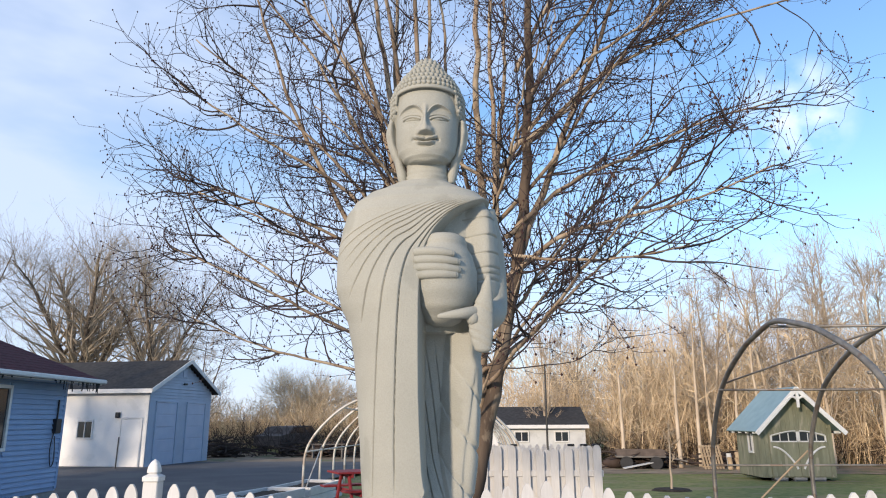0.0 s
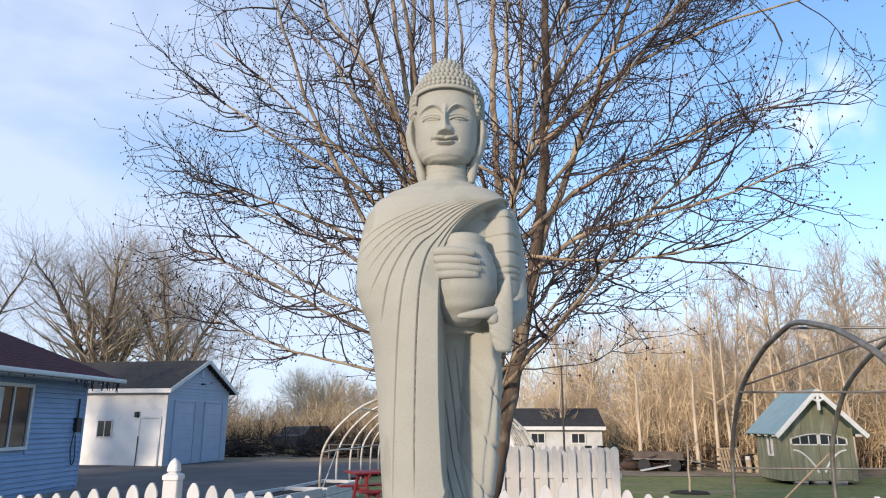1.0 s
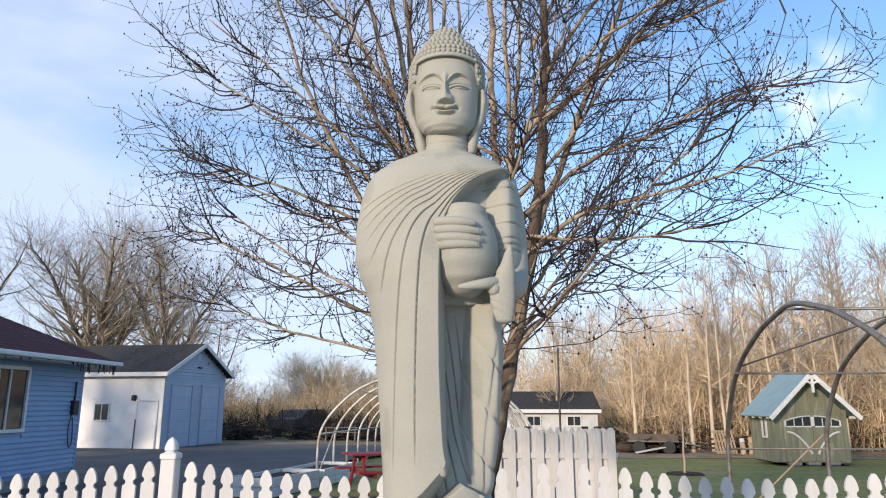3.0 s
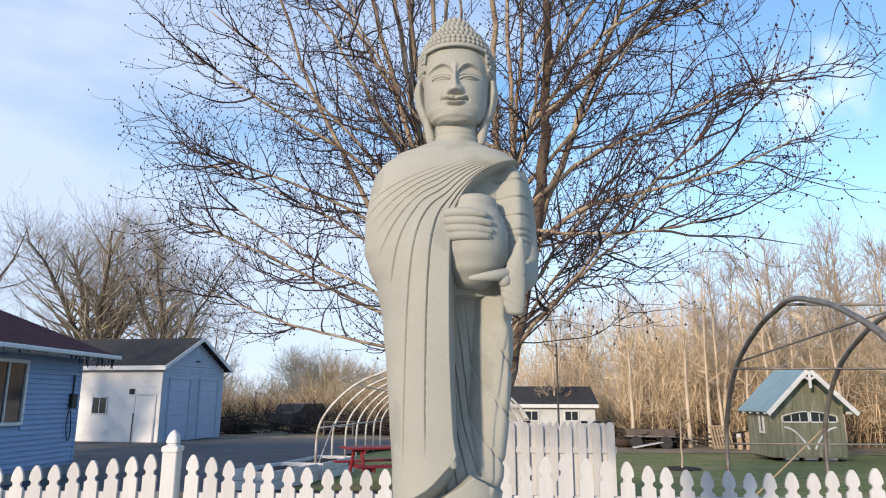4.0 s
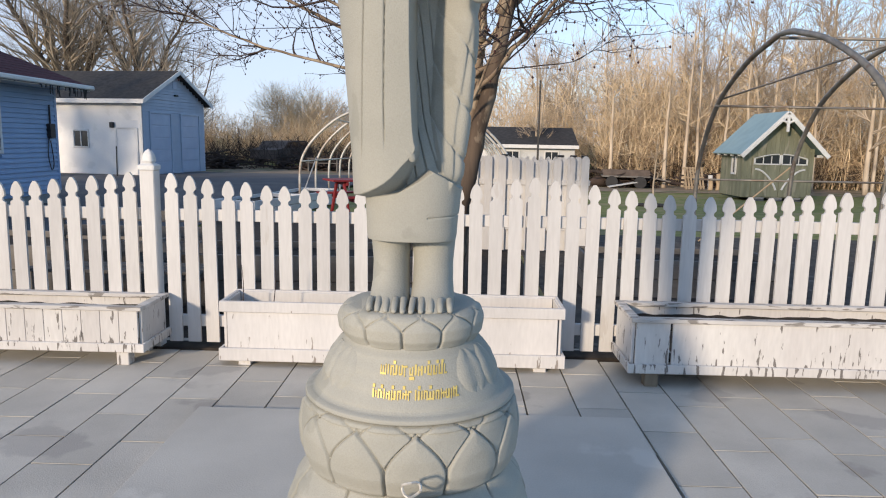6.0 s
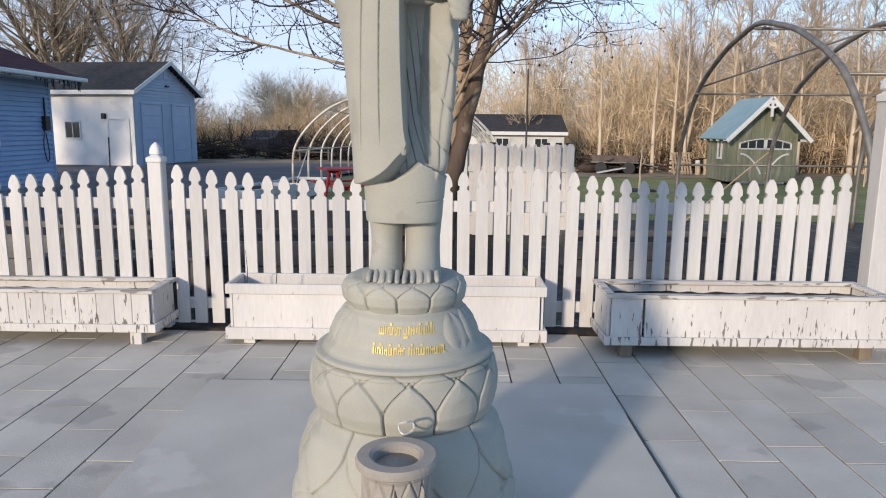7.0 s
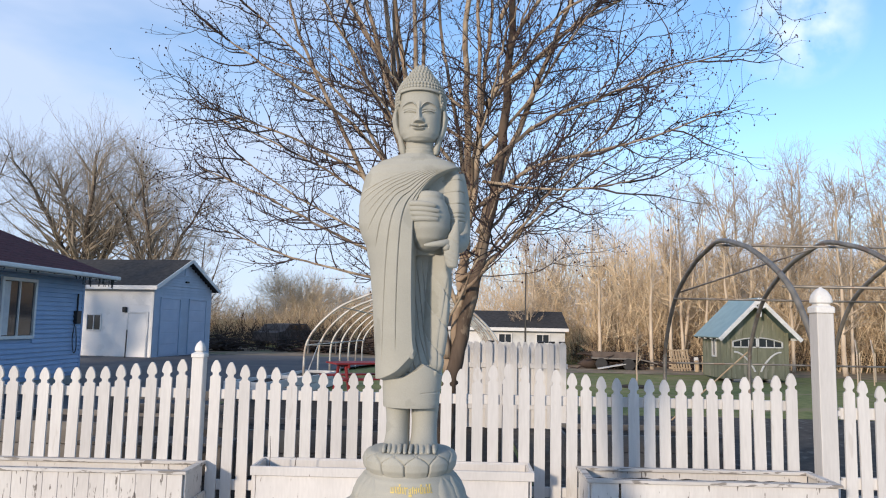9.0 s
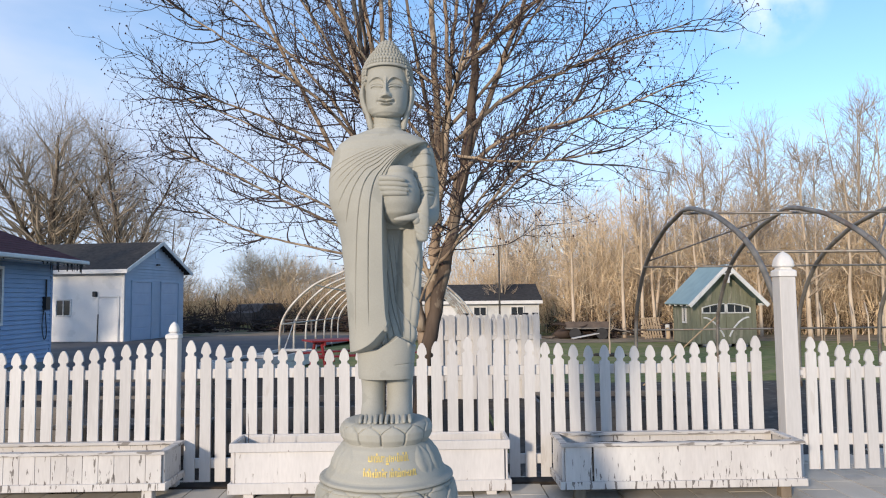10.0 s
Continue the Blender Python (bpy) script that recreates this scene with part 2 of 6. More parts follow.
# ---- mesh helpers ----
def link(name, me, material, parent=None, label="", smooth=False):
    ob = new(name, me)
    if material and not me.materials:
        me.materials.append(material)
    if smooth:
        me.polygons.foreach_set("use_smooth", [True] * len(me.polygons))
    ob.parent = parent
    if label:
        ob["label"] = label
    return ob


def mesh(verts, faces):
    me = bpy.data.meshes.new("m")
    me.from_pydata([tuple(v) for v in verts], [], [tuple(f) for f in faces])
    me.update()
    return me


def thing(name, at, label, category, group="", turn=0.0, kind=""):
    ob = new(name)
    ob.empty_display_size = 0.1
    ob.matrix_world = pose(*at, 0, 0, turn)
    return tagged(ob, label, category, group, kind)


def boxes(items, bevel=0.0):
    """One mesh out of boxes: (centre, size, optional euler degrees)."""
    bm = bmesh.new()
    for it in items:
        c, s = it[0], it[1]
        m = pose(*c, *(it[2] if len(it) > 2 else (0, 0, 0))) @ Matrix.Diagonal((*s, 1))
        bmesh.ops.create_cube(bm, size=1, matrix=m)
    if bevel:
        bmesh.ops.bevel(bm, geom=bm.edges[:], offset=bevel, segments=1, affect="EDGES")
    me = bpy.data.meshes.new("b")
    bm.to_mesh(me)
    bm.free()
    return me


def box(name, c, s, material, parent, label="", bevel=0.004, rot=(0, 0, 0)):
    return link(name, boxes([(c, s, rot)], bevel), material, parent, label)


def prism(outline, depth, axis="y"):
    """A flat outline in x and z, given depth along y (centred)."""
    n = len(outline)
    v = [(x, -depth / 2, z) for x, z in outline] + [(x, depth / 2, z) for x, z in outline]
    f = [tuple(range(n)), tuple(range(2 * n - 1, n - 1, -1))]
    f += [(i + n, (i + 1) % n + n, (i + 1) % n, i) for i in range(n)]
    if axis == "x":
        v = [(-y, x, z) for x, y, z in v]
    me = mesh(v, f)
    bm = bmesh.new()
    bm.from_mesh(me)
    bmesh.ops.recalc_face_normals(bm, faces=bm.faces[:])
    bm.to_mesh(me)
    bm.free()
    return me


class Tubes:
    """Gathers round tapered tubes into one mesh."""

    def __init__(self):
        self.v, self.f = [], []

    def add(self, pts, radii, sides=6, closed_ends=True):
        pts = [Vector(p) for p in pts]
        base = len(self.v)
        side = None
        for i, p in enumerate(pts):
            d = (pts[min(i + 1, len(pts) - 1)] - pts[max(i - 1, 0)]).normalized()
            if side is None:
                side = d.orthogonal().normalized()
            side = (side - d * side.dot(d)).normalized()
            other = d.cross(side)
            r = radii[i] if hasattr(radii, "__len__") else radii
            for k in range(sides):
                a = 2 * math.pi * k / sides
                self.v.append(p + (side * math.cos(a) + other * math.sin(a)) * r)
        for i in range(len(pts) - 1):
            for k in range(sides):
                a, b = base + i * sides + k, base + i * sides + (k + 1) % sides
                self.f.append((a, b, b + sides, a + sides))
        if closed_ends:
            self.f.append(tuple(base + k for k in reversed(range(sides))))
            self.f.append(tuple(base + (len(pts) - 1) * sides + k for k in range(sides)))

    def blob(self, p, r, stretch=1.4):
        b = len(self.v)
        for d in ((0, 0, -stretch), (1, 0, 0), (0, 1, 0), (-1, 0, 0), (0, -1, 0), (0, 0, stretch)):
            self.v.append(Vector(p) + Vector(d) * r)
        for i in range(4):
            j = (i + 1) % 4
            self.f.append((b, b + 1 + j, b + 1 + i))
            self.f.append((b + 5, b + 1 + i, b + 1 + j))

    def mesh(self):
        return mesh(self.v, self.f)


def smooth_path(pts, k=4):
    P = [Vector(p) for p in pts]
    out = []
    for i in range(len(P) - 1):
        p0, p1, p2, p3 = P[max(i - 1, 0)], P[i], P[i + 1], P[min(i + 2, len(P) - 1)]
        for j in range(k):
            t = j / k
            out.append(0.5 * ((2 * p1) + (p2 - p0) * t + (2 * p0 - 5 * p1 + 4 * p2 - p3) * t * t + (3 * p1 - p0 - 3 * p2 + p3) * t ** 3))
    out.append(P[-1])
    return out


def grid_mesh(rows, wrap=True, caps=True):
    """A mesh from rings of points of equal count."""
    n = len(rows[0])
    v = [p for r in rows for p in r]
    f = []
    for i in range(len(rows) - 1):
        for k in range(n if wrap else n - 1):
            a, b = i * n + k, i * n + (k + 1) % n
            f.append((a, b, b + n, a + n))
    if caps:
        f.append(tuple(reversed(range(n))))
        f.append(tuple((len(rows) - 1) * n + k for k in range(n)))
    return v, f


def lerp_table(tab, z):
    """Smooth lookup in rows (z, value...), z rising."""
    if z <= tab[0][0]:
        return tab[0][1:]
    for a, b in zip(tab, tab[1:]):
        if z <= b[0]:
            u = (z - a[0]) / (b[0] - a[0])
            u = u * u * (3 - 2 * u) * 0.5 + u * 0.5
            return tuple(p + (q - p) * u for p, q in zip(a[1:], b[1:]))
    return tab[-1][1:]


def sstep(a, b, x):
    u = min(1.0, max(0.0, (x - a) / (b - a)))
    return u * u * (3 - 2 * u)


def ground_z(x, y):
    return -0.02 * max(0.0, y - 12.0) * sstep(-7, 3, x)


# ---- ground ----
def build_ground():
    xs = [-900, -300, -120, -60, -40] + [i * 2.0 for i in range(-15, 21)] + [60, 120, 300, 900]
    ys = [-600, -200, -60, -20] + [i * 2.0 for i in range(-5, 31)] + [80, 120, 300, 1200]
    v = [(x, y, min(ground_z(x, y), 0) * (1 if y < 45 else 45 / y * 0.8) - 0.03) for y in ys for x in xs]
    n = len(xs)
    f = [(j * n + i, j * n + i + 1, (j + 1) * n + i + 1, (j + 1) * n + i) for j in range(len(ys) - 1) for i in range(n - 1)]
    g = link("ground", mesh(v, f), M_GROUND, smooth=True)
    tagged(g, "early spring lawn and field with worn brown patches", "ground", kind="structure")
    # asphalt yard behind the fence
    out = [(-40, 4.2), (-4.0, 4.2), (-3.9, 9), (-4.6, 16), (-2.0, 26), (2.0, 27.5), (-6, 29), (-40, 28)]
    me = mesh([(x, y, -0.012) for x, y in out], [tuple(range(len(out)))])
    d = link("driveway", me, M_ASPHALT)
    tagged(d, "worn grey asphalt driveway beside the garage", "driveway", kind="structure")


def earth_strip(x0, step, y0, label):
    nx, ny = 26, 7
    v = []
    for j in range(ny + 1):
        for i in range(nx + 1):
            x = x0 + step * i
            e = 0.5 * noise.noise((x * 0.5, j * 3.1, 2.0))
            y = y0 + 1.3 * j + e - max(0, x - 14) * 0.3
            v.append((x, y, min(ground_z(x, y), 0) - 0.016))
    f = [(j * (nx + 1) + i, j * (nx + 1) + i + 1, (j + 1) * (nx + 1) + i + 1, (j + 1) * (nx + 1) + i) for j in range(ny) for i in range(nx)]
    g = link("earth_strip", mesh(v, f), M_EARTH, smooth=True)
    tagged(g, label, "ground", kind="structure")


build_ground()
earth_strip(5.0, 1.2, 25.6, "trodden brown earth along the edge of the woods")
earth_strip(-24.0, 1.05, 28.7, "bare brown earth between the driveway and the brush")


# ---- paved terrace ----
SX, SY = 0.485, -0.13   # axis of the figure


def build_terrace():
    base = link("pavement", boxes([((0.5, -1.5, -0.06), (13.0, 11.2, 0.06))]), M_GRAVEL)
    tagged(base, "terrace of staggered grey concrete pavers with dark joints", "pavement", kind="structure")
    pad = link("concrete_pad", boxes([((0.4, 0.2, 0.0), (2.48, 2.74, 0.05))], 0.008), M_SLAB)
    tagged(pad, "smooth pale concrete pad under the statue pedestal", "concrete pad", kind="structure")
    soil = link("soil_strip", boxes([((-1.3, 2.79, -0.01), (10.4, 0.2, 0.05))], 0.01), M_SOIL)
    tagged(soil, "strip of dark bare soil under the picket fence", "soil", kind="structure")
    w, h, gap = 0.305, 0.61, 0.0105
    one = boxes([((0, 0, 0), (w - gap, h - gap, 0.04))])
    one.materials.append(M_PAVER)
    rest = []
    for i in range(-20, 22):
        x = 1.66 + w / 2 + i * w
        for j in range(-11, 8):
            y = -0.35 + j * h + (0.0 if i % 2 else h * 0.42) + 0.05 * math.sin(i * 2.3)
            if y > (2.80 if x < 3.9 else 3.9) or y < -6.7:
                continue
            if abs(x - 0.4) < 1.24 - 0.02 and -1.17 + h * 0.35 < y < 1.57 - h / 2:
                continue
            dz = rng.uniform(-0.0012, 0.0012)
            if -3.4 < x < 5.2 and y > -1.2:
                o = link("paver", one, None, base)
                o.matrix_basis = pose(x, y, -0.018 + dz, rng.uniform(-0.1, 0.1), rng.uniform(-0.15, 0.15), rng.uniform(-0.3, 0.3))
            else:
                rest.append(((x, y, -0.018 + dz), (w - gap, h - gap, 0.04)))
    r = link("pavers", boxes(rest), M_PAVER, base)
    r["kind"] = "stuff"


# ---- fence ----
FY = 2.77


def picket_mesh(h, w=0.095, t=0.02):
    hw = w / 2
    right = [(hw, 0.0), (hw, h - 0.150), (0.029, h - 0.138), (0.026, h - 0.124), (0.030, h - 0.112), (0.043, h - 0.103),
             (0.044, h - 0.085), (0.039, h - 0.058), (0.027, h - 0.028), (0.010, h - 0.004)]
    out = right + [(-x, z) for x, z in reversed(right)]
    return prism(out, t)


def fence_run(name, xs, top, y, label, group, rails, post=None, bottom=0.045):
    root = thing(name, ((xs[0] + xs[-1]) / 2, y, 0), label, "fence", group)
    ox = (xs[0] + xs[-1]) / 2
    for x in xs:
        h = top(x) - bottom + rng.uniform(-0.006, 0.006)
        o = link("picket", picket_mesh(h), M_WHITE, root)
        o.matrix_basis = pose(x - ox + rng.uniform(-0.003, 0.003), rng.uniform(-0.002, 0.002), bottom, rng.uniform(-0.4, 0.4), rng.uniform(-0.45, 0.45), 0)
    for z, hh in rails:
        box("rail", (0, 0.032, z), (xs[-1] - xs[0] + 0.12, 0.04, hh), M_WHITE, root)
    return root


def gothic_post(name, x, y, h, w, cap_h, label, slim=1.0):
    root = thing(name, (x, y, 0), label, "fence post")
    box("shaft", (0, 0, h / 2), (w, w, h), M_WHITE, root, bevel=0.006)
    prof = [(0.50, 0), (0.585, 0.02), (0.59, 0.21), (0.52, 0.255), (0.41, 0.29), (0.40, 0.36), (0.54, 0.39), (0.565, 0.42), (0.56, 0.5), (0.50, 0.66), (0.38, 0.81), (0.22, 0.92), (0.11, 0.955), (0.08, 0.985), (0.02, 1.0)]
    rows = []
    for r, u in prof:
        ring = []
        for k in range(48):
            a = 2 * math.pi * k / 48
            c, s = math.cos(a), math.sin(a)
            q = (abs(c) ** 10 + abs(s) ** 10) ** -0.1 if u < 0.3 else (abs(c) ** 3.4 + abs(s) ** 3.4) ** (-1 / 3.4)
            ring.append((c * q * r * w * (slim if u > 0.3 else 1), s * q * r * w * (slim if u > 0.3 else 1), h + u * cap_h))
        rows.append(ring)
    link("cap", mesh(*grid_mesh(rows)), M_TRIM, root, smooth=False)
    return root


def build_fence():
    def dip(x, a, b, hi=1.315, d=0.115):
        return hi - d * math.sin(math.pi * min(1, max(0, (x - a) / (b - a))))
    xs = [-1.447 + 0.138 * k for k in range(38)]
    xs = [x for x in xs if x < 3.83]
    a = [x for x in xs if x < 1.17]
    b = [x for x in xs if x >= 1.17]
    fence_run("picket_fence", a, lambda x: dip(x, -1.6, 1.17), FY, "white gothic picket fence panel with dipped top, behind statue", "picket fence panels", ((0.2, 0.085), (0.99, 0.085)))
    fence_run("picket_fence", b, lambda x: dip(x, 1.17, 3.94), FY, "white gothic picket fence panel with dipped top, behind planter", "picket fence panels", ((0.2, 0.085), (0.99, 0.085)))
    c = [-1.752 - 0.138 * k for k in range(19)][::-1]
    fence_run("picket_fence", c, lambda x: dip(x, -4.35, -1.6), FY, "white painted gothic picket fence panel beside the house", "picket fence panels", ((0.2, 0.085), (0.99, 0.085)))
    gothic_post("fence_post", -1.6, FY, 1.31, 0.105, 0.15, "white wooden fence post with a pointed cap", 0.74)
    gothic_post("gate_post", 3.965, FY + 0.03, 1.81, 0.148, 0.235, "tall white wooden gate post with a turned cap")
    mid = box("fence_post", (1.17, FY + 0.1, 0.56), (0.09, 0.09, 1.12), M_WHITE, None)
    tagged(mid, "plain white post behind the picket fence", "fence post")
    g = [4.165 + 0.138 * k for k in range(8)]
    root = fence_run("picket_gate", g, lambda x: 1.29 - 0.18 * math.sin(math.pi * min(1, (x - 4.05) / 2.0)), FY + 0.02, "white picket gate with two wide rails, closed", "", ((0.33, 0.1), (0.93, 0.1)), bottom=0.07)
    root["category"] = "gate"
    for z in (0.33, 0.93):
        box("hinge", (-0.565, 0.03, z), (0.13, 0.03, 0.05), M_WHITE, root)
    h = [5.35 + 0.138 * k for k in range(9)]
    fence_run("picket_fence", h, lambda x: 1.18, FY + 0.02, "white painted picket fence panel beyond the gate", "picket fence panels", ((0.2, 0.085), (0.93, 0.085)))


build_fence()


# ---- planters ----
def build_planter(x0, x1, y0, y1, top, low, label, style):
    cx, cy, L, W = (x0 + x1) / 2, (y0 + y1) / 2, x1 - x0, y1 - y0
    skin = M_PLANTER_B if style == "framed" else M_PLANTER
    rim = skin if style == "framed" else M_RIM
    root = thing("planter_box", (cx, cy, 0), label, "planter", "wooden planters")
    hz = top - low
    if style == "boards":
        n = max(4, int(L / 0.13))
        for k in range(n):
            u = -L / 2 + 0.02 + (L - 0.04) * (k + 0.5) / n
            box("board", (u, -W / 2 + 0.014, low + hz / 2), ((L - 0.04) / n - 0.003, 0.02, hz - 0.03), skin, root, bevel=0.002)
    elif style == "split":
        w1 = 0.22
        box("board", (-L / 2 + w1 / 2 + 0.02, -W / 2 + 0.014, low + hz / 2), (w1 - 0.005, 0.02, hz - 0.03), skin, root, bevel=0.002)
        box("board", (w1 / 2 + 0.01, -W / 2 + 0.014, low + hz / 2), (L - w1 - 0.05, 0.02, hz - 0.03), skin, root, bevel=0.002)
    else:
        for s, a, b in ((0, -L / 2 + 0.03, 0.32), (1, 0.325, L / 2 - 0.03)):
            box("board", ((a + b) / 2, -W / 2 + 0.016, low + hz / 2), (b - a - 0.004, 0.02, hz - 0.03), skin, root, bevel=0.002)
    for sx in (-1, 1):
        box("end_panel", (sx * (L / 2 - 0.012), 0, low + hz / 2), (0.022, W - 0.06, hz - 0.02), skin, root)
    box("back_panel", (0, W / 2 - 0.014, low + hz / 2), (L - 0.05, 0.02, hz - 0.02), skin, root)
    th = 0.075 if style == "framed" else 0.028
    lip = 0.012 if style == "framed" else 0.05
    for sy in (-1, 1):
        box("top_rim", (0, sy * (W / 2 - lip / 2 + 0.008), top - th / 2), (L + 0.03, lip + 0.016, th), rim, root)
    for sx in (-1, 1):
        box("top_rim", (sx * (L / 2 - lip / 2 + 0.008), 0, top - th / 2 - 0.001), (lip + 0.014, W - 2 * lip - 0.004, th), rim, root)
    bh = 0.09 if style == "framed" else 0.06
    box("skirt", (0, -W / 2 - 0.006, low + bh / 2), (L + 0.05, 0.025, bh), skin, root)
    for sx in (-1, 1):
        box("skirt", (sx * (L / 2 + 0.012), 0.01, low + bh / 2), (0.022, W, bh), skin, root)
    for sx in (-1, 1):
        for sy in (-1, 1):
            box("leg", (sx * (L / 2 - 0.14), sy * (W / 2 - 0.06), low / 2), (0.085, 0.085, low), M_GREENGREY if style == "split" else skin, root)
    nx, ny = 60, 12
    v = [((i / nx - 0.5) * (L - 0.06), (j / ny - 0.5) * (W - 0.06), top - 0.085 + 0.012 * noise.noise((i * 0.35 + cx, j * 0.4, 1.7))) for j in range(ny + 1) for i in range(nx + 1)]
    f = [(j * (nx + 1) + i, j * (nx + 1) + i + 1, (j + 1) * (nx + 1) + i + 1, (j + 1) * (nx + 1) + i) for j in range(ny) for i in range(nx)]
    link("soil", mesh(v, f), M_SOIL, root, "dark dry potting soil", smooth=True)
    return root


build_planter(-3.98, -1.50, 2.30, 2.735, 0.415, 0.10, "long white planter box of upright boards with peeling paint", "boards")
build_planter(-0.965, 1.345, 2.365, 2.735, 0.457, 0.04, "white planter box with wide rim bands, peeling at one end", "framed")
build_planter(1.76, 3.72, 2.135, 2.63, 0.462, 0.10, "long white planter box with flaking paint along its foot", "split")
st = Tubes()
st.add([(0, 0, 0), (0.004, 0.003, 0.12), (-0.004, 0, 0.26)], [0.004, 0.003, 0.0015], 5)
o = link("dry_stalk", st.mesh(), M_TWIG)
o.matrix_world = pose(-0.86, 2.5, 0.42)
tagged(o, "thin dry plant stalk standing in planter soil", "stalk")
o2 = copy_thing(o, pose(-0.64, 2.48, 0.42, 0, 4, 0))


# ---- pedestal ----
def ring_surface(tab, z0, z1, nz, petals=(), na=720, hang=False, waist=0.48):
    """A turned body; petals = (count, z_low, z_high, depth, phase)."""
    rows = []
    for i in range(nz + 1):
        z = z0 + (z1 - z0) * i / nz
        r = lerp_table(tab, z)[0]
        ring = []
        for k in range(na if petals else 160):
            a = 2 * math.pi * k / (na if petals else 160)
            d, under = 0.0, False
            for cnt, zl, zh, dep, ph in petals:
                h = (z - zl) / (zh - zl)
                if hang:
                    h = 1 - h
                if h > 1.03:
                    continue
                u = ((a / (2 * math.pi) * cnt + ph) % 1.0) - 0.5
                v = max(0.0, (h - waist) / (1 - waist))
                half = 0.5 * (1 - v ** 1.35) if v < 1 else 0.0
                half += 0.05 * math.sin(math.pi * v) if v < 1 else 0
                e = half - abs(u)
                if under:
                    continue
                under = e > 0.01
                w = 2 * math.pi * r / cnt
                d += dep * (sstep(-0.012, 0.012, e * w) * (0.7 + 0.3 * sstep(0.0, 0.05, e * w)) - 0.6) * sstep(-0.05, 0.1, h)
                d -= dep * 1.15 * math.exp(-(e * w / 0.003) ** 2) * sstep(0.0, 0.12, h)
            ring.append(((r + d) * math.cos(a), (r + d) * math.sin(a), z))
        rows.append(ring)
    return mesh(*grid_mesh(rows))


def build_pedestal():
    root = thing("pedestal", (SX, SY, 0.02), "round grey stone lotus pedestal with gilded inscription", "pedestal")
    base = [(0.0, 0.435), (0.10, 0.428), (0.26, 0.414), (0.29, 0.404), (0.34, 0.396), (0.42, 0.378), (0.50, 0.350), (0.565, 0.305)]
    link("foot", ring_surface(base, 0, 0.565, 110, [(9, 0.33, 0.64, 0.012, 0.0), (9, 0.27, 0.47, 0.008, 0.5)], hang=True, waist=0.4), M_STONE, root, smooth=True)
    low = [(0.555, 0.292), (0.58, 0.317), (0.63, 0.334), (0.685, 0.338), (0.735, 0.332), (0.768, 0.323), (0.779, 0.30), (0.785, 0.27)]
    link("lower_lotus_ring", ring_surface(low, 0.555, 0.785, 80, [(12, 0.53, 0.752, 0.013, 0.28), (12, 0.66, 0.79, 0.009, 0.78)]), M_STONE, root, smooth=True)
    band = [(0.776, 0.312), (0.782, 0.321), (0.793, 0.319), (0.797, 0.296), (0.806, 0.288), (0.85, 0.263), (0.89, 0.243), (0.93, 0.220), (0.952, 0.2)]
    link("inscription_band", ring_surface(band, 0.776, 0.955, 72), M_STONE, root, smooth=True)
    # carved side leaves on the band, either side of the inscription
    for s in (-1, 1):
        for j, off in enumerate((0.86, 1.22, 1.62, 2.05, 2.5)):
            a0 = -math.pi / 2 + s * off
            pts, fc = [], []
            n = 14
            for i in range(n + 1):
                h = i / n
                z = 0.942 - 0.125 * h
                half = 0.26 * math.sin(math.pi * min(1, 0.06 + h * 0.94)) ** 0.6
                r = lerp_table(band, z)[0]
                for k in range(9):
                    u = k / 8 * 2 - 1
                    a = a0 + u * half
                    rr = r + (0.013 + 0.004 * (j % 2)) * (1 - u ** 6) * math.sin(math.pi * min(1, 0.15 + h * 0.85)) - 0.004 - 0.006 * math.exp(-(u / 0.05) ** 2)
                    pts.append((rr * math.cos(a), rr * math.sin(a), z))
            for i in range(n):
                for k in range(8):
                    q = i * 9 + k
                    fc.append((q, q + 1, q + 10, q + 9))
            link("carved_leaf", mesh(pts, fc), M_STONE, root, smooth=True)
    up = [(0.94, 0.184), (0.955, 0.202), (0.98, 0.217), (1.008, 0.221), (1.034, 0.214), (1.046, 0.203), (1.05, 0.184)]
    link("upper_lotus_ring", ring_surface(up, 0.94, 1.05, 40, [(12, 0.925, 1.044, 0.009, 0.1), (12, 0.99, 1.062, 0.006, 0.6)], waist=0.64), M_STONE, root, smooth=True)
    # gilded lines of unreadable writing, as plain upright bars
    bars = []
    for z, words, hh in ((0.906, ((-0.07, -0.002), (0.012, 0.115)), 0.022), (0.846, ((-0.09, 0.015), (0.03, 0.15)), 0.022)):
        for a, b in words:
            u = a
            while u < b:
                w = rng.choice((0.0028, 0.0035, 0.005))
                bars.append((u, z + rng.uniform(-0.002, 0.002), w, hh * rng.choice((0.7, 1.0, 1.0, 1.15))))
                if rng.random() < 0.55:
                    bars.append((u, z + hh * rng.choice((-0.42, 0.42, 0.1)), w + 0.006, 0.004))
                if rng.random() < 0.18:
                    bars.append((u, z + hh * rng.choice((-0.85, 0.85)), 0.007, 0.008))
                u += w + 0.0042
    for u, z, w, h in bars:
        v = []
        for i in range(2):
            for zz in (z - h / 2, z + h / 2):
                for dr in (-0.002, 0.003):
                    r = lerp_table(band, zz)[0] + dr
                    a = -math.pi / 2 + (u + w * i) / r
                    v.append((r * math.cos(a), r * math.sin(a), zz))
        link("gilded_stroke", mesh(v, [(1, 5, 7, 3), (0, 1, 3, 2), (4, 6, 7, 5), (2, 3, 7, 6), (0, 4, 5, 1)]), M_GOLD, root)


build_pedestal()


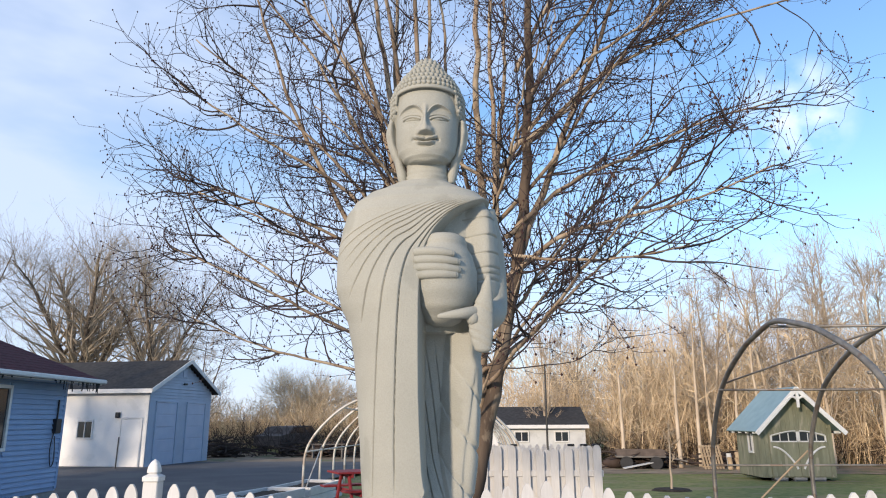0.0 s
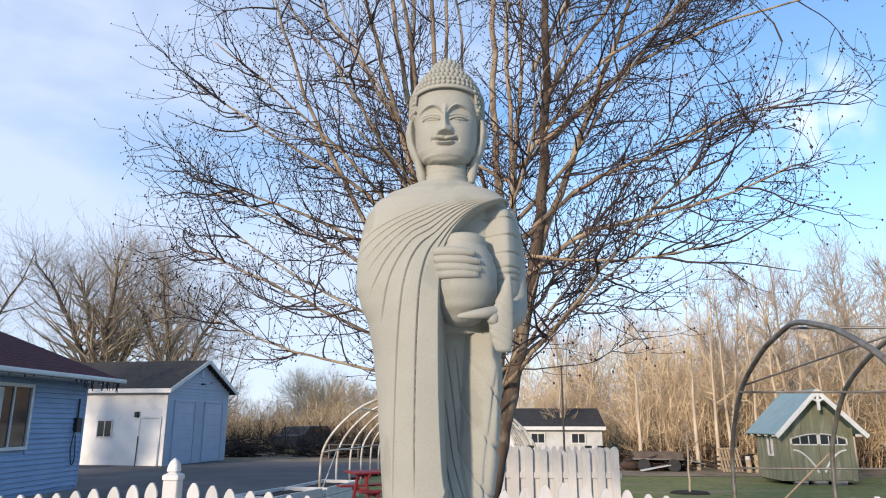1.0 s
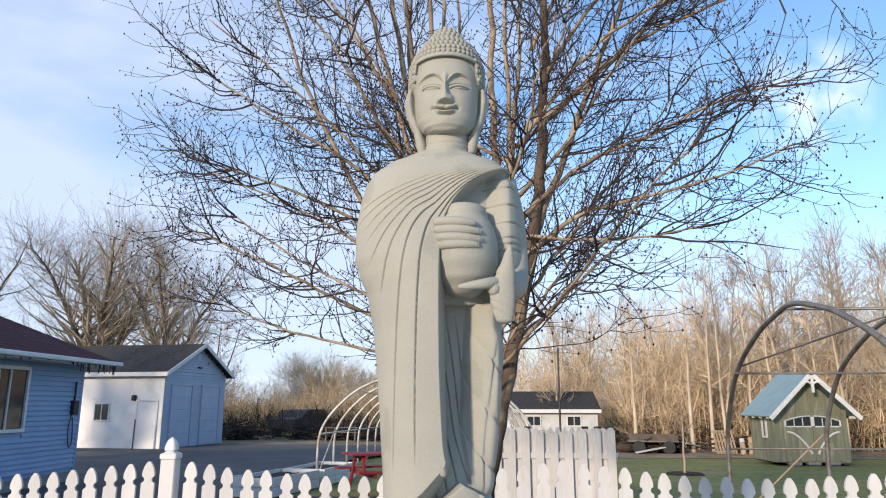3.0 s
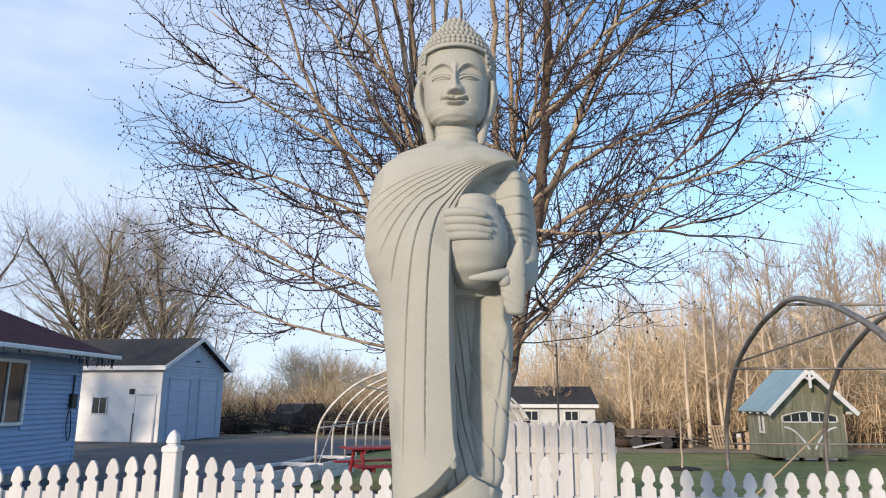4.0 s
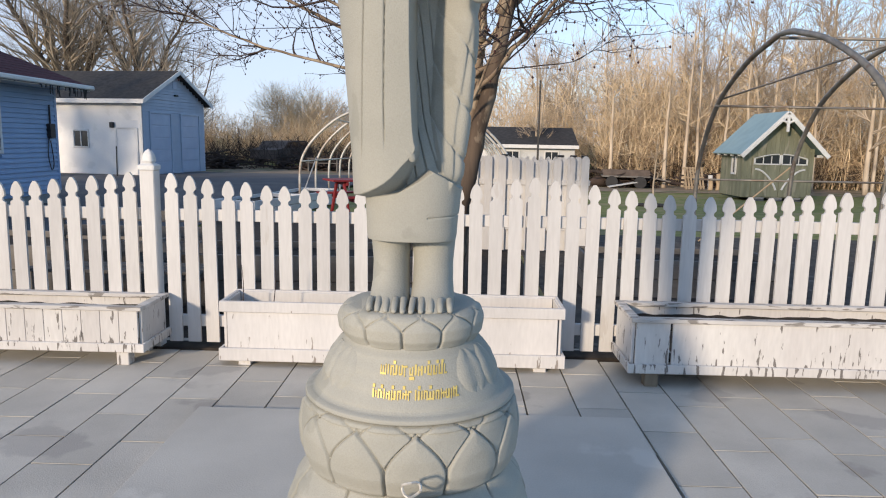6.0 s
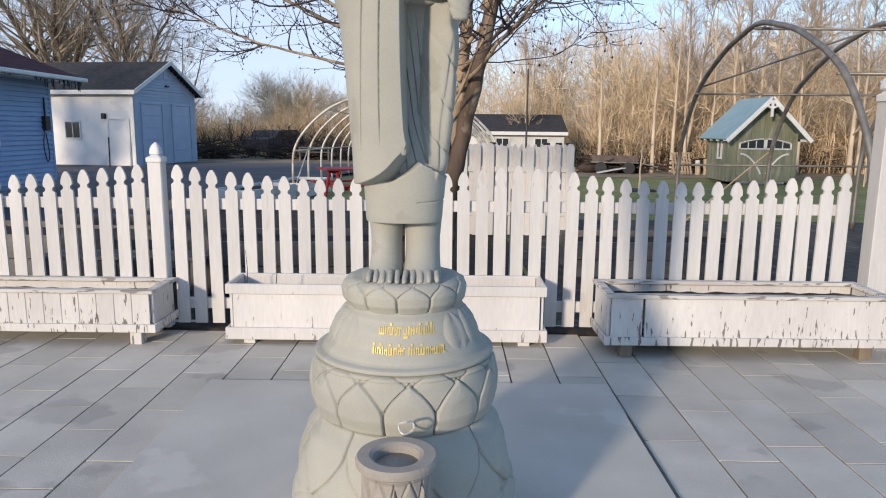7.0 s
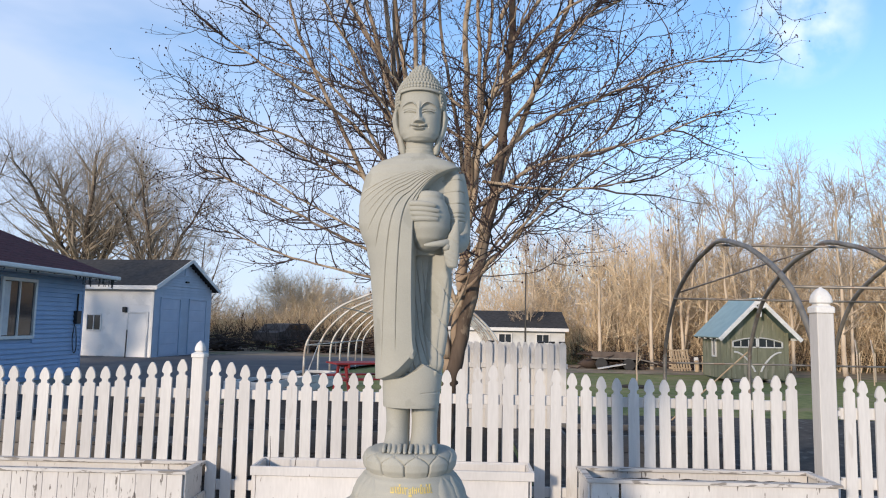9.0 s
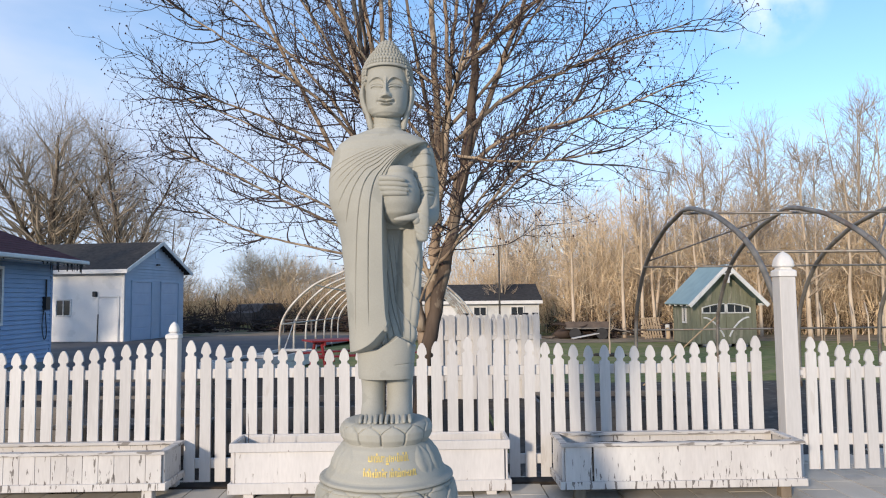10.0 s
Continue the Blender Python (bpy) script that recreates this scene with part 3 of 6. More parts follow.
# ---- statue ----
def build_statue():
    V, F, parts_at, now = [], [], [], ["body"]

    def addm(v, f):
        b = len(V)
        parts_at.extend([now[0]] * len(v))
        V.extend(Vector(p) for p in v)
        F.extend(tuple(b + i for i in q) for q in f)

    # outline of the robed body: z, half width, half depth, centre x
    body = [(1.215, 0.134, 0.118, 0.0), (1.235, 0.137, 0.121, 0.0), (1.36, 0.143, 0.128, 0.002), (1.475, 0.152, 0.134, 0.003), (1.62, 0.165, 0.140, 0.0), (1.76, 0.178, 0.145, -0.003),
            (1.91, 0.196, 0.150, -0.005), (2.02, 0.218, 0.153, -0.006), (2.09, 0.248, 0.156, -0.006), (2.14, 0.266, 0.158, -0.004), (2.23, 0.267, 0.158, -0.003),
            (2.35, 0.256, 0.152, 0.0), (2.43, 0.243, 0.142, 0.0), (2.48, 0.218, 0.128, 0.0), (2.515, 0.175, 0.108, 0.0), (2.535, 0.12, 0.09, 0.0), (2.55, 0.084, 0.08, 0.0)]
    # edge of the outer robe, in x and z, from the shoulder down to the gathered corner and hem
    edge = [(0.25, 2.50), (0.205, 2.485), (0.15, 2.45), (0.09, 2.395), (0.04, 2.33), (0.012, 2.25), (0.002, 2.1), (0.003, 1.8), (0.012, 1.58), (0.018, 1.525), (-0.008, 1.482), (-0.05, 1.428), (-0.115, 1.392), (-0.22, 1.372)]
    SHX, SHZ = 0.30, 2.505
    dense = smooth_path([(a, b, 0) for a, b in edge[:9]], 40)
    fan = []
    for p in dense:
        ang = math.atan2(SHZ - p.y, SHX - p.x)
        if not fan or ang > fan[-1][0] + 0.002:
            fan.append((ang, math.hypot(SHX - p.x, SHZ - p.y)))
    E = [Vector((p.x, p.y)) for p in smooth_path([(a, b, 0) for a, b in edge], 3)]
    legs_of_edge = [(a.x, a.y, b.x - a.x, b.y - a.y, (b - a).length_squared, (b - a).length) for a, b in zip(E, E[1:])]

    fan_a, fan_r = [a for a, _ in fan], [b for _, b in fan]
    # pleats: spread from the shoulder, height at which each one dies out, length of the fade
    FOLDS = ((1.09, 2.24, 0.06), (1.20, 1.50, 0.12), (1.38, 1.44, 0.14), (1.60, 1.98, 0.1), (1.85, 2.08, 0.1), (2.15, 2.16, 0.08), (2.5, 2.2, 0.08), (2.95, 2.2, 0.1), (3.5, 2.24, 0.1))

    def edge_distance(x, z):
        best, s_at, sign, run = 9.0, 0.0, 1, 0.0
        for ax, az, dx, dz, l2, ln in legs_of_edge:
            px, pz = x - ax, z - az
            t = (px * dx + pz * dz) / l2
            t = 0.0 if t < 0 else 1.0 if t > 1 else t
            qx, qz = px - dx * t, pz - dz * t
            d2 = qx * qx + qz * qz
            if d2 < best:
                best = d2
                sign = 1 if dx * pz - dz * px < 0 else -1
                s_at = run + t * ln
            run += ln
        return sign * math.sqrt(best), s_at

    nz = 560
    turns = [1.5 * math.pi + math.pi / 2 * (0.72 * u + 0.28 * u ** 3) for u in [k / 165 - 1 for k in range(330)]] + [math.pi * k / 40 for k in range(40)]
    turns = [t if t < 2 * math.pi else t - 2 * math.pi for t in turns]
    rows = []
    z0, z1 = body[0][0], body[-1][0]
    for i in range(nz + 1):
        z = z0 + (z1 - z0) * i / nz
        a_, b_, cx = lerp_table(body, z)
        ring = []
        for th in turns:
            c, s = math.cos(th), math.sin(th)
            q = (abs(c) ** 2.4 + abs(s) ** 2.4) ** (-1 / 2.4)
            x, y = cx + a_ * c * q, b_ * s * q
            front = sstep(0.15, -0.25, s)
            d = 0.0
            dist, run = edge_distance(x, z)
            if s < 0.35:
                robe = sstep(-0.004, 0.006, dist)
                if run > 1.02 and dist > 0 and z < 1.35:
                    robe = 0
                back_robe = robe
                d += 0.024 * back_robe + 0.04 * robe * sstep(-0.22, -0.05, x) * sstep(2.3, 2.1, z) * front
                if dist > 0:
                    # fold lines that fan out from the shoulder and then hang
                    ang = math.atan2(SHZ - z, SHX - x)
                    if z < SHZ and x < SHX and ang > fan_a[0]:
                        R = float(np.interp(ang, fan_a, fan_r))
                        kk = math.hypot(SHX - x, SHZ - z) / R
                        fan_in = sstep(0.09, 0.2, SHX - x)
                        for kj, low, soft in FOLDS:
                            off = (kk - kj) * R
                            if abs(off) > 0.03:
                                continue
                            fade = fan_in * sstep(low, low + soft, z) * sstep(0.14, 0.32, ang)
                            d -= 0.0115 * fade * math.exp(-(off / 0.0028) ** 2)
                            # each pleat laps over the next one down
                            d += 0.0035 * fade * sstep(2.05, 2.25, z) * (math.exp(-off / 0.012) if off > 0 else 0.0)
                else:
                    inner = sstep(0.0, -0.02, dist) * front
                    if z > 2.0:
                        d -= 0.06 * inner * sstep(0.225, 0.17, x)
                    else:
                        skirt = float(np.interp(x, (-0.2, -0.12, -0.038, 0.03, 0.067, 0.10, 0.14), (1.372, 1.388, 1.405, 1.442, 1.468, 1.452, 1.42)))
                        above = sstep(skirt - 0.004, skirt + 0.006, z)
                        d -= (0.05 + 0.055 * sstep(1.45, 1.65, z)) * inner * above * sstep(0.165, 0.12, x)
                        d += 0.006 * (1 - above) * front
                        for off in (-0.06, -0.01, 0.04, 0.09, 0.14, 0.19, 0.24):
                            w = (x - off) + 0.30 * (z - 1.55)
                            d -= 0.008 * inner * above * sstep(2.0, 1.85, z) * math.exp(-(w / 0.003) ** 2)
                    # long drape under the forearm
                    g = abs(x - 0.146 - 0.02 * (z - 1.5))
                    d += 0.016 * front * sstep(0.036, 0.026, g) * sstep(1.93, 1.88, z) * sstep(1.40, 1.46, z)
                    d -= 0.008 * front * math.exp(-((x - 0.15 - 0.05 * (z - 1.6)) / 0.003) ** 2) * sstep(1.9, 1.8, z) * sstep(1.4, 1.5, z)
                if z < 1.33:
                    d -= 0.004 * math.exp(-((z - 1.30 - 0.1 * (x - 0.1)) / 0.004) ** 2) * (x > 0.05)
            # sleeve bands on the bent arm
            if x > 0.16 and z > 2.05:
                for zb in (2.40, 2.33, 2.26, 2.21, 2.19, 2.17):
                    d -= 0.007 * math.exp(-((z - zb - 0.25 * (x - 0.2) + 0.12 * (y + 0.05)) / 0.0034) ** 2)
            n2 = Vector((c / max(a_, 0.01), s / max(b_, 0.01))).normalized()
            ring.append((x + n2.x * d, y + n2.y * d, z))
        rows.append(ring)
    addm(*grid_mesh(rows))

    def ellipsoid(c, r, rot=(0, 0, 0), nu=20, nv=14):
        m = pose(*c, *rot)
        rr = []
        for i in range(nv + 1):
            p = math.pi * (i + 0.02) / (nv + 0.04) - math.pi / 2
            rr.append([m @ Vector((r[0] * math.cos(p) * math.cos(2 * math.pi * k / nu), r[1] * math.cos(p) * math.sin(2 * math.pi * k / nu), r[2] * math.sin(p))) for k in range(nu)])
        addm(*grid_mesh(rr))

    def tube(pts, radii, sides=12):
        # smooth the way between the given points
        P = [Vector(p) for p in pts]
        out, rad = [], []
        for i in range(len(P) - 1):
            p0, p1, p2, p3 = P[max(i - 1, 0)], P[i], P[i + 1], P[min(i + 2, len(P) - 1)]
            for k in range(6):
                t = k / 6
                out.append(0.5 * ((2 * p1) + (p2 - p0) * t + (2 * p0 - 5 * p1 + 4 * p2 - p3) * t * t + (3 * p1 - p0 - 3 * p2 + p3) * t ** 3))
                rad.append(radii[i] + (radii[i + 1] - radii[i]) * t)
        out.append(P[-1])
        rad.append(radii[-1])
        t = Tubes()
        t.add(out, rad, sides)
        addm(t.v, t.f)
        ellipsoid(out[-1], (rad[-1],) * 3, nu=12, nv=8)

    now[0] = "arm"
    # bent arm with its sleeve, and the hand under the bowl
    tube([(0.205, 0.0, 2.45), (0.228, 0.01, 2.33), (0.232, 0.0, 2.2), (0.228, -0.04, 2.11), (0.205, -0.12, 2.085), (0.165, -0.175, 2.07)], [0.045, 0.048, 0.052, 0.052, 0.042, 0.022], 18)
    tube([(0.178, -0.165, 2.092), (0.14, -0.196, 2.082), (0.10, -0.206, 2.076), (0.062, -0.206, 2.072)], [0.018, 0.0165, 0.013, 0.007], 14)
    cuff = [(2.20, 0.008, 0.010, 0.216), (2.16, 0.018, 0.016, 0.210), (2.115, 0.030, 0.020, 0.200), (2.075, 0.038, 0.021, 0.192), (2.04, 0.039, 0.020, 0.190), (2.0, 0.033, 0.018, 0.193), (1.975, 0.026, 0.016, 0.196), (1.968, 0.014, 0.008, 0.197)]
    rr = []
    for i in range(61):
        z = 1.968 + (2.20 - 1.968) * i / 60
        a, b, cx = lerp_table(cuff[::-1], z)
        ring = []
        for k in range(36):
            c, sn = math.cos(2 * math.pi * k / 36), math.sin(2 * math.pi * k / 36)
            g = sum(math.exp(-((z - zz + 0.5 * a * c) / 0.003) ** 2) for zz in (2.10, 2.05, 2.02, 1.995))
            ring.append((cx + (a - 0.003 * g) * c, -0.168 + (b - 0.004 * g) * sn, z))
        rr.append(ring)
    addm(*grid_mesh(rr))
    # round bowl with a lip line
    bt = [(-0.135, 0.035), (-0.12, 0.07), (-0.08, 0.112), (-0.03, 0.133), (0.03, 0.134), (0.08, 0.118), (0.108, 0.1), (0.114, 0.094), (0.122, 0.096), (0.145, 0.088), (0.15, 0.075)]
    rr = []
    for i in range(41):
        z = -0.135 + 0.285 * i / 40
        r = lerp_table(bt, z)[0]
        rr.append([(0.070 + r * 0.84 * math.cos(2 * math.pi * k / 40), -0.095 + r * 1.0 * math.sin(2 * math.pi * k / 40), 2.19 + z) for k in range(40)])
    addm(*grid_mesh(rr))
    # four fingers across the bowl
    for j, (zz, xe) in enumerate(((2.268, 0.118), (2.243, 0.134), (2.219, 0.136), (2.194, 0.128))):
        pts = []
        for u in range(5):
            x = -0.012 + (xe - 0.014 + 0.012) * u / 4
            yb = -0.095 - math.sqrt(max(0.0005, 0.128 ** 2 - ((x - 0.070) * 1.15) ** 2)) * (1.0 if u else 1.05)
            pts.append((x, min(yb - 0.004, -0.165 if u == 0 else yb), zz + 0.004 - 0.012 * u / 4 * (1 if j < 3 else 0.3)))
        tube(pts, [0.0145, 0.0145, 0.014, 0.0135, 0.0105], 12)
    now[0] = "body"
    # rolled corner of the robe
    ellipsoid((-0.002, -0.19, 1.522), (0.015, 0.011, 0.032), (0, -32, 0))
    now[0] = "leg"
    # legs and feet
    for sx, x0, w in ((-1, -0.067, 0.060), (1, 0.068, 0.066)):
        leg = [(1.31, w + 0.004, 0.085, 0.02), (1.23, w + 0.004, 0.085, 0.02), (1.15, w - 0.002, 0.078, 0.02), (1.08, w - 0.001, 0.085, 0.01), (1.04, w + 0.002, 0.105, -0.018), (1.012, w + 0.004, 0.13, -0.04), (0.995, w + 0.004, 0.135, -0.045)]
        rr = []
        for z, a, b, cy in leg:
            rr.append([(x0 + a * math.cos(2 * math.pi * k / 32), cy + b * math.sin(2 * math.pi * k / 32), z) for k in range(32)])
        rr.reverse()
        addm(*grid_mesh(rr))
        for j in range(5):
            u = (j - 2) / 2
            tube([(x0 + u * (w - 0.010), -0.11, 1.035), (x0 + u * (w - 0.009), -0.15, 1.022), (x0 + u * (w - 0.008), -0.172 + 0.012 * u * sx, 1.009)], [0.0105, 0.0100, 0.0085], 10)
    now[0] = "head"
    # neck
    nk = [(2.50, 0.135, 0.11, 0.0), (2.53, 0.094, 0.088, 0.0), (2.56, 0.078, 0.078, 0.0), (2.60, 0.073, 0.074, 0.0), (2.66, 0.076, 0.076, 0.0)]
    rr = []
    for i in range(33):
        z = 2.50 + 0.16 * i / 32
        a, b, _ = lerp_table(nk, z)
        g = sum(0.004 * math.exp(-((z - zz) / 0.003) ** 2) for zz in (2.548, 2.563, 2.58))
        rr.append([((a - g) * math.cos(2 * math.pi * k / 48), (b - g) * math.sin(2 * math.pi * k / 48), z - 0.012 * max(0, -math.sin(2 * math.pi * k / 48))) for k in range(48)])
    addm(*grid_mesh(rr))
    # head
    hd = [(2.600, 0.035, 0.04, -0.062), (2.606, 0.06, 0.062, -0.045), (2.62, 0.083, 0.09, -0.026), (2.65, 0.102, 0.112, -0.010), (2.69, 0.110, 0.123, -0.003), (2.74, 0.113, 0.128, 0.0), (2.80, 0.114, 0.13, 0.002),
          (2.86, 0.110, 0.126, 0.006), (2.90, 0.095, 0.11, 0.01), (2.935, 0.06, 0.07, 0.012), (2.945, 0.03, 0.04, 0.012)]

    def gauss(v, s):
        return math.exp(-(v / s) ** 2)

    rr = []
    faceturns = [math.pi + math.pi * k / 300 for k in range(300)] + [math.pi * k / 40 for k in range(40)]
    for i in range(241):
        z = 2.600 + 0.345 * i / 240
        a, b, cy = lerp_table(hd, z)
        ring = []
        for th in faceturns:
            c, s = math.cos(th), math.sin(th)
            q = (abs(c) ** 2.25 + abs(s) ** 2.25) ** (-1 / 2.25)
            x, y = a * c * q, cy + b * s * q
            d = 0.0
            if s < -0.15:
                ax = abs(x)
                # nose: narrow bridge from the brows, wide wings, sharp under-edge
                wide = 0.008 + 0.0095 * sstep(2.745, 2.70, z)
                d += (0.010 + 0.024 * sstep(2.79, 2.702, z)) * gauss(x, wide) * sstep(2.689, 2.697, z) * sstep(2.81, 2.775, z)
                d += 0.010 * gauss(ax - 0.019, 0.009) * sstep(2.688, 2.694, z) * sstep(2.722, 2.704, z)
                # brows: raised arcs running into the bridge, sockets below them
                bz = 2.797 - (22.0 if ax < 0.045 else 9.0) * (ax - 0.045) ** 2
                d += 0.0065 * gauss(z - bz, 0.0036) * sstep(0.004, 0.014, ax) * sstep(0.098, 0.084, ax)
                d -= 0.0105 * sstep(bz + 0.001, bz - 0.006, z) * gauss(ax - 0.046, 0.034) * sstep(2.72, 2.757, z)
                ez = 2.749 - 2.0 * (ax - 0.048) ** 2 + 0.10 * (ax - 0.048)
                span = sstep(0.034, 0.029, abs(ax - 0.048))
                d += 0.012 * gauss(ax - 0.048, 0.026) * gauss(z - ez, 0.013)
                up_lid, low_lid = ez + 0.003 - 4.5 * (ax - 0.048) ** 2, ez - 0.007 + 5.0 * (ax - 0.048) ** 2
                d += 0.0045 * span * sstep(up_lid - 0.0012, up_lid + 0.0008, z) * sstep(up_lid + 0.013, up_lid + 0.008, z)
                d -= 0.008 * span * gauss(z - up_lid + 0.0008, 0.0016)
                d -= 0.006 * span * gauss(z - low_lid, 0.0015)
                d -= 0.008 * sstep(0.037, 0.03, abs(ax - 0.048)) * gauss(z - up_lid - 0.012, 0.0018)
                # full lips with lifted corners
                lz = 2.668 + 6.5 * x * x
                d += 0.016 * gauss(z - lz - 0.0065, 0.0052) * sstep(0.042, 0.026, ax) * (1 - 0.35 * gauss(x, 0.006))
                d += 0.016 * gauss(z - lz + 0.0085, 0.006) * sstep(0.036, 0.018, ax)
                d -= 0.015 * gauss(z - lz, 0.0018) * sstep(0.044, 0.036, ax)
                d -= 0.006 * gauss(z - lz + 0.0175, 0.003) * sstep(0.032, 0.016, ax)
                d -= 0.007 * gauss(ax - 0.043, 0.005) * gauss(z - 2.676, 0.007)
                d -= 0.004 * gauss(x, 0.006) * gauss(z - 2.682, 0.007)
                d += 0.006 * gauss(x, 0.03) * gauss(z - 2.630, 0.016)
                d += 0.005 * gauss(ax - 0.058, 0.03) * gauss(z - 2.705, 0.03)
            ring.append((x + c * d * 0.4, y + s * d, z))
        rr.append(ring)
    addm(*grid_mesh(rr))
    # cap of hair with rows of curls and a pointed crown
    hair = [(2.66, 0.112, 0.122), (2.70, 0.125, 0.136), (2.78, 0.131, 0.144), (2.86, 0.130, 0.142), (2.895, 0.115, 0.130), (2.92, 0.096, 0.108), (2.94, 0.074, 0.082), (2.96, 0.058, 0.064), (2.98, 0.041, 0.044), (2.998, 0.02, 0.022), (3.006, 0.005, 0.006)]

    def hair_low(s):
        return 2.858 - 0.012 * (1 - min(1, -s)) - 0.075 * sstep(-0.62, -0.48, s) - 0.11 * sstep(-0.2, 0.1, s)

    n = 120
    rr = []
    for i in range(71):
        u = i / 70
        ring = []
        for k in range(n):
            th = 2 * math.pi * k / n
            c, s = math.cos(th), math.sin(th)
            lo = hair_low(s)
            z = lo + (3.006 - lo) * u
            a, b = lerp_table(hair, z)
            shrink = 1.0 if u > 0.02 else 0.93
            ring.append((a * c * shrink, 0.008 + b * s * shrink, z))
        rr.append(ring)
    addm(*grid_mesh(rr))
    row = 0
    z = 2.672
    while z < 2.995:
        a, b = lerp_table(hair, z)
        cnt = max(5, int(2 * math.pi * (a + b) / 2 / 0.0178))
        for k in range(cnt):
            th = 2 * math.pi * (k + 0.5 * (row % 2)) / cnt
            c, s = math.cos(th), math.sin(th)
            if z < hair_low(s) + 0.008:
                continue
            ellipsoid((a * c, 0.008 + b * s, z), (0.0082, 0.0082, 0.0082), nu=7, nv=5)
        z += 0.0158
        row += 1
    # raised band along the hairline
    rr = []
    for k in range(61):
        th = 1.5 * math.pi + (k / 30 - 1) * 0.98
        c, s = math.cos(th), math.sin(th)
        z = hair_low(s) + 0.002
        a, b = lerp_table(hair, z)
        rr.append((a * c * 0.995, 0.008 + b * s * 0.995, z))
    tube(rr, [0.0048] * 61, 8)
    # long ears
    for sx in (-1, 1):
        t = [(2.548, 0.014, 0.016, 0.084), (2.575, 0.018, 0.022, 0.088), (2.62, 0.016, 0.025, 0.098), (2.66, 0.018, 0.028, 0.112), (2.70, 0.018, 0.032, 0.124), (2.735, 0.019, 0.036, 0.129), (2.765, 0.015, 0.034, 0.128), (2.785, 0.008, 0.02, 0.124)]
        rr = []
        for i in range(41):
            z = 2.548 + 0.237 * i / 40
            a, b, c = lerp_table(t, z)
            ring = []
            for k in range(28):
                th = 2 * math.pi * k / 28
                hollow = 0.010 * math.exp(-((math.sin(th) + 0.75) / 0.3) ** 2) * sstep(2.66, 2.70, z) * sstep(2.775, 2.755, z)
                ring.append((sx * (c + a * math.cos(th)), -0.012 + b * math.sin(th) + hollow, z))
            rr.append(ring)
        addm(*grid_mesh(rr))
    # settle the blocks to their true heights and girth
    for i, p in enumerate(V):
        k = parts_at[i]
        z = p.z
        if k == "body":
            z = z + 0.045 * sstep(1.40, 1.25, z) - 0.058 * sstep(2.25, 2.5, z) - 0.04 * sstep(1.9, 2.15, z) * sstep(2.42, 2.3, z) * sstep(-0.10, 0.0, p.x) * 0.6
        elif k == "arm":
            z -= 0.045
        elif k == "leg":
            z = 1.255 - (1.23 - z) * (1.255 - 1.06) / (1.23 - 0.995)
        elif k == "head":
            z = z - 0.052 + 0.024 * sstep(2.87, 3.0, z) + 0.008 * sstep(2.68, 2.6, z)
        if z > 1.25:
            z = 1.25 + (z - 1.25) * 0.981
        V[i] = Vector((p.x * 0.945 + (0.012 if k == "head" else 0.0), p.y * 0.945, z))
    o = link("statue", mesh(V, F), M_STONE, smooth=True)
    bm = bmesh.new()
    bm.from_mesh(o.data)
    bmesh.ops.recalc_face_normals(bm, faces=bm.faces[:])
    bm.to_mesh(o.data)
    bm.free()
    o.matrix_world = pose(SX, SY, 0.005)
    tagged(o, "grey-green carved stone standing figure in robes holding a bowl", "statue")


build_statue()


# ---- incense urn ----
def build_urn():
    root = thing("incense_urn", (0.497, -0.68, 0.05), "grey clay incense urn with a thick rim before the pedestal", "urn")
    prof = [(0.0, 0.085), (0.04, 0.098), (0.22, 0.106), (0.38, 0.109), (0.49, 0.106), (0.555, 0.108), (0.572, 0.113)]
    link("body", ring_surface(prof, 0, 0.572, 100, [(7, 0.1, 0.545, 0.010, 0.25), (7, 0.32, 0.565, 0.006, 0.75)], na=320, waist=0.35), M_CLAY, root, smooth=True)
    rim = [(0.112, 0.570), (0.119, 0.576), (0.120, 0.590), (0.114, 0.601), (0.080, 0.601), (0.069, 0.594), (0.063, 0.565), (0.06, 0.535)]
    rows = [[(r * math.cos(2 * math.pi * k / 48), r * math.sin(2 * math.pi * k / 48), z) for k in range(48)] for r, z in rim]
    link("rim", mesh(*grid_mesh(rows, caps=True)), M_CLAY, root, smooth=False)
    rows = [[((0.063 * j / 5) * math.cos(2 * math.pi * k / 24), (0.063 * j / 5) * math.sin(2 * math.pi * k / 24), 0.547 + 0.012 * noise.noise((j * 2.1, k * 1.3, 0))) for k in range(24)] for j in range(6)]
    link("ash", mesh(*grid_mesh(rows, caps=False)), M_SOIL, root, "dark ash inside the urn")
    t = Tubes()
    t.add([(0.02 + 0.024 * math.cos(a * math.pi / 8), 0.135 + 0.008 * math.sin(a), 0.622 + 0.02 * math.sin(a * math.pi / 8)) for a in range(17)], 0.004, 6)
    link("ring_handle", t.mesh(), M_PIPELIGHT, root, "small pale metal ring")


build_urn()


# ---- trees ----
def grow(r, p, d, length, radius, n, wiggle, lift):
    """A bending shoot: its points and radii."""
    pts, rad = [Vector(p)], [radius]
    d = Vector(d).normalized()
    for i in range(n):
        d = (d + Vector((r.gauss(0, wiggle), r.gauss(0, wiggle), r.gauss(0, wiggle) + lift))).normalized()
        pts.append(pts[-1] + d * length / n)
        rad.append(radius * (1 - 0.8 * (i + 1) / n))
    return pts, rad


def way(pts, u):
    x = u * (len(pts) - 1)
    i = min(int(x), len(pts) - 2)
    t = x - i
    return pts[i].lerp(pts[i + 1], t), (pts[i + 1] - pts[i]).normalized()


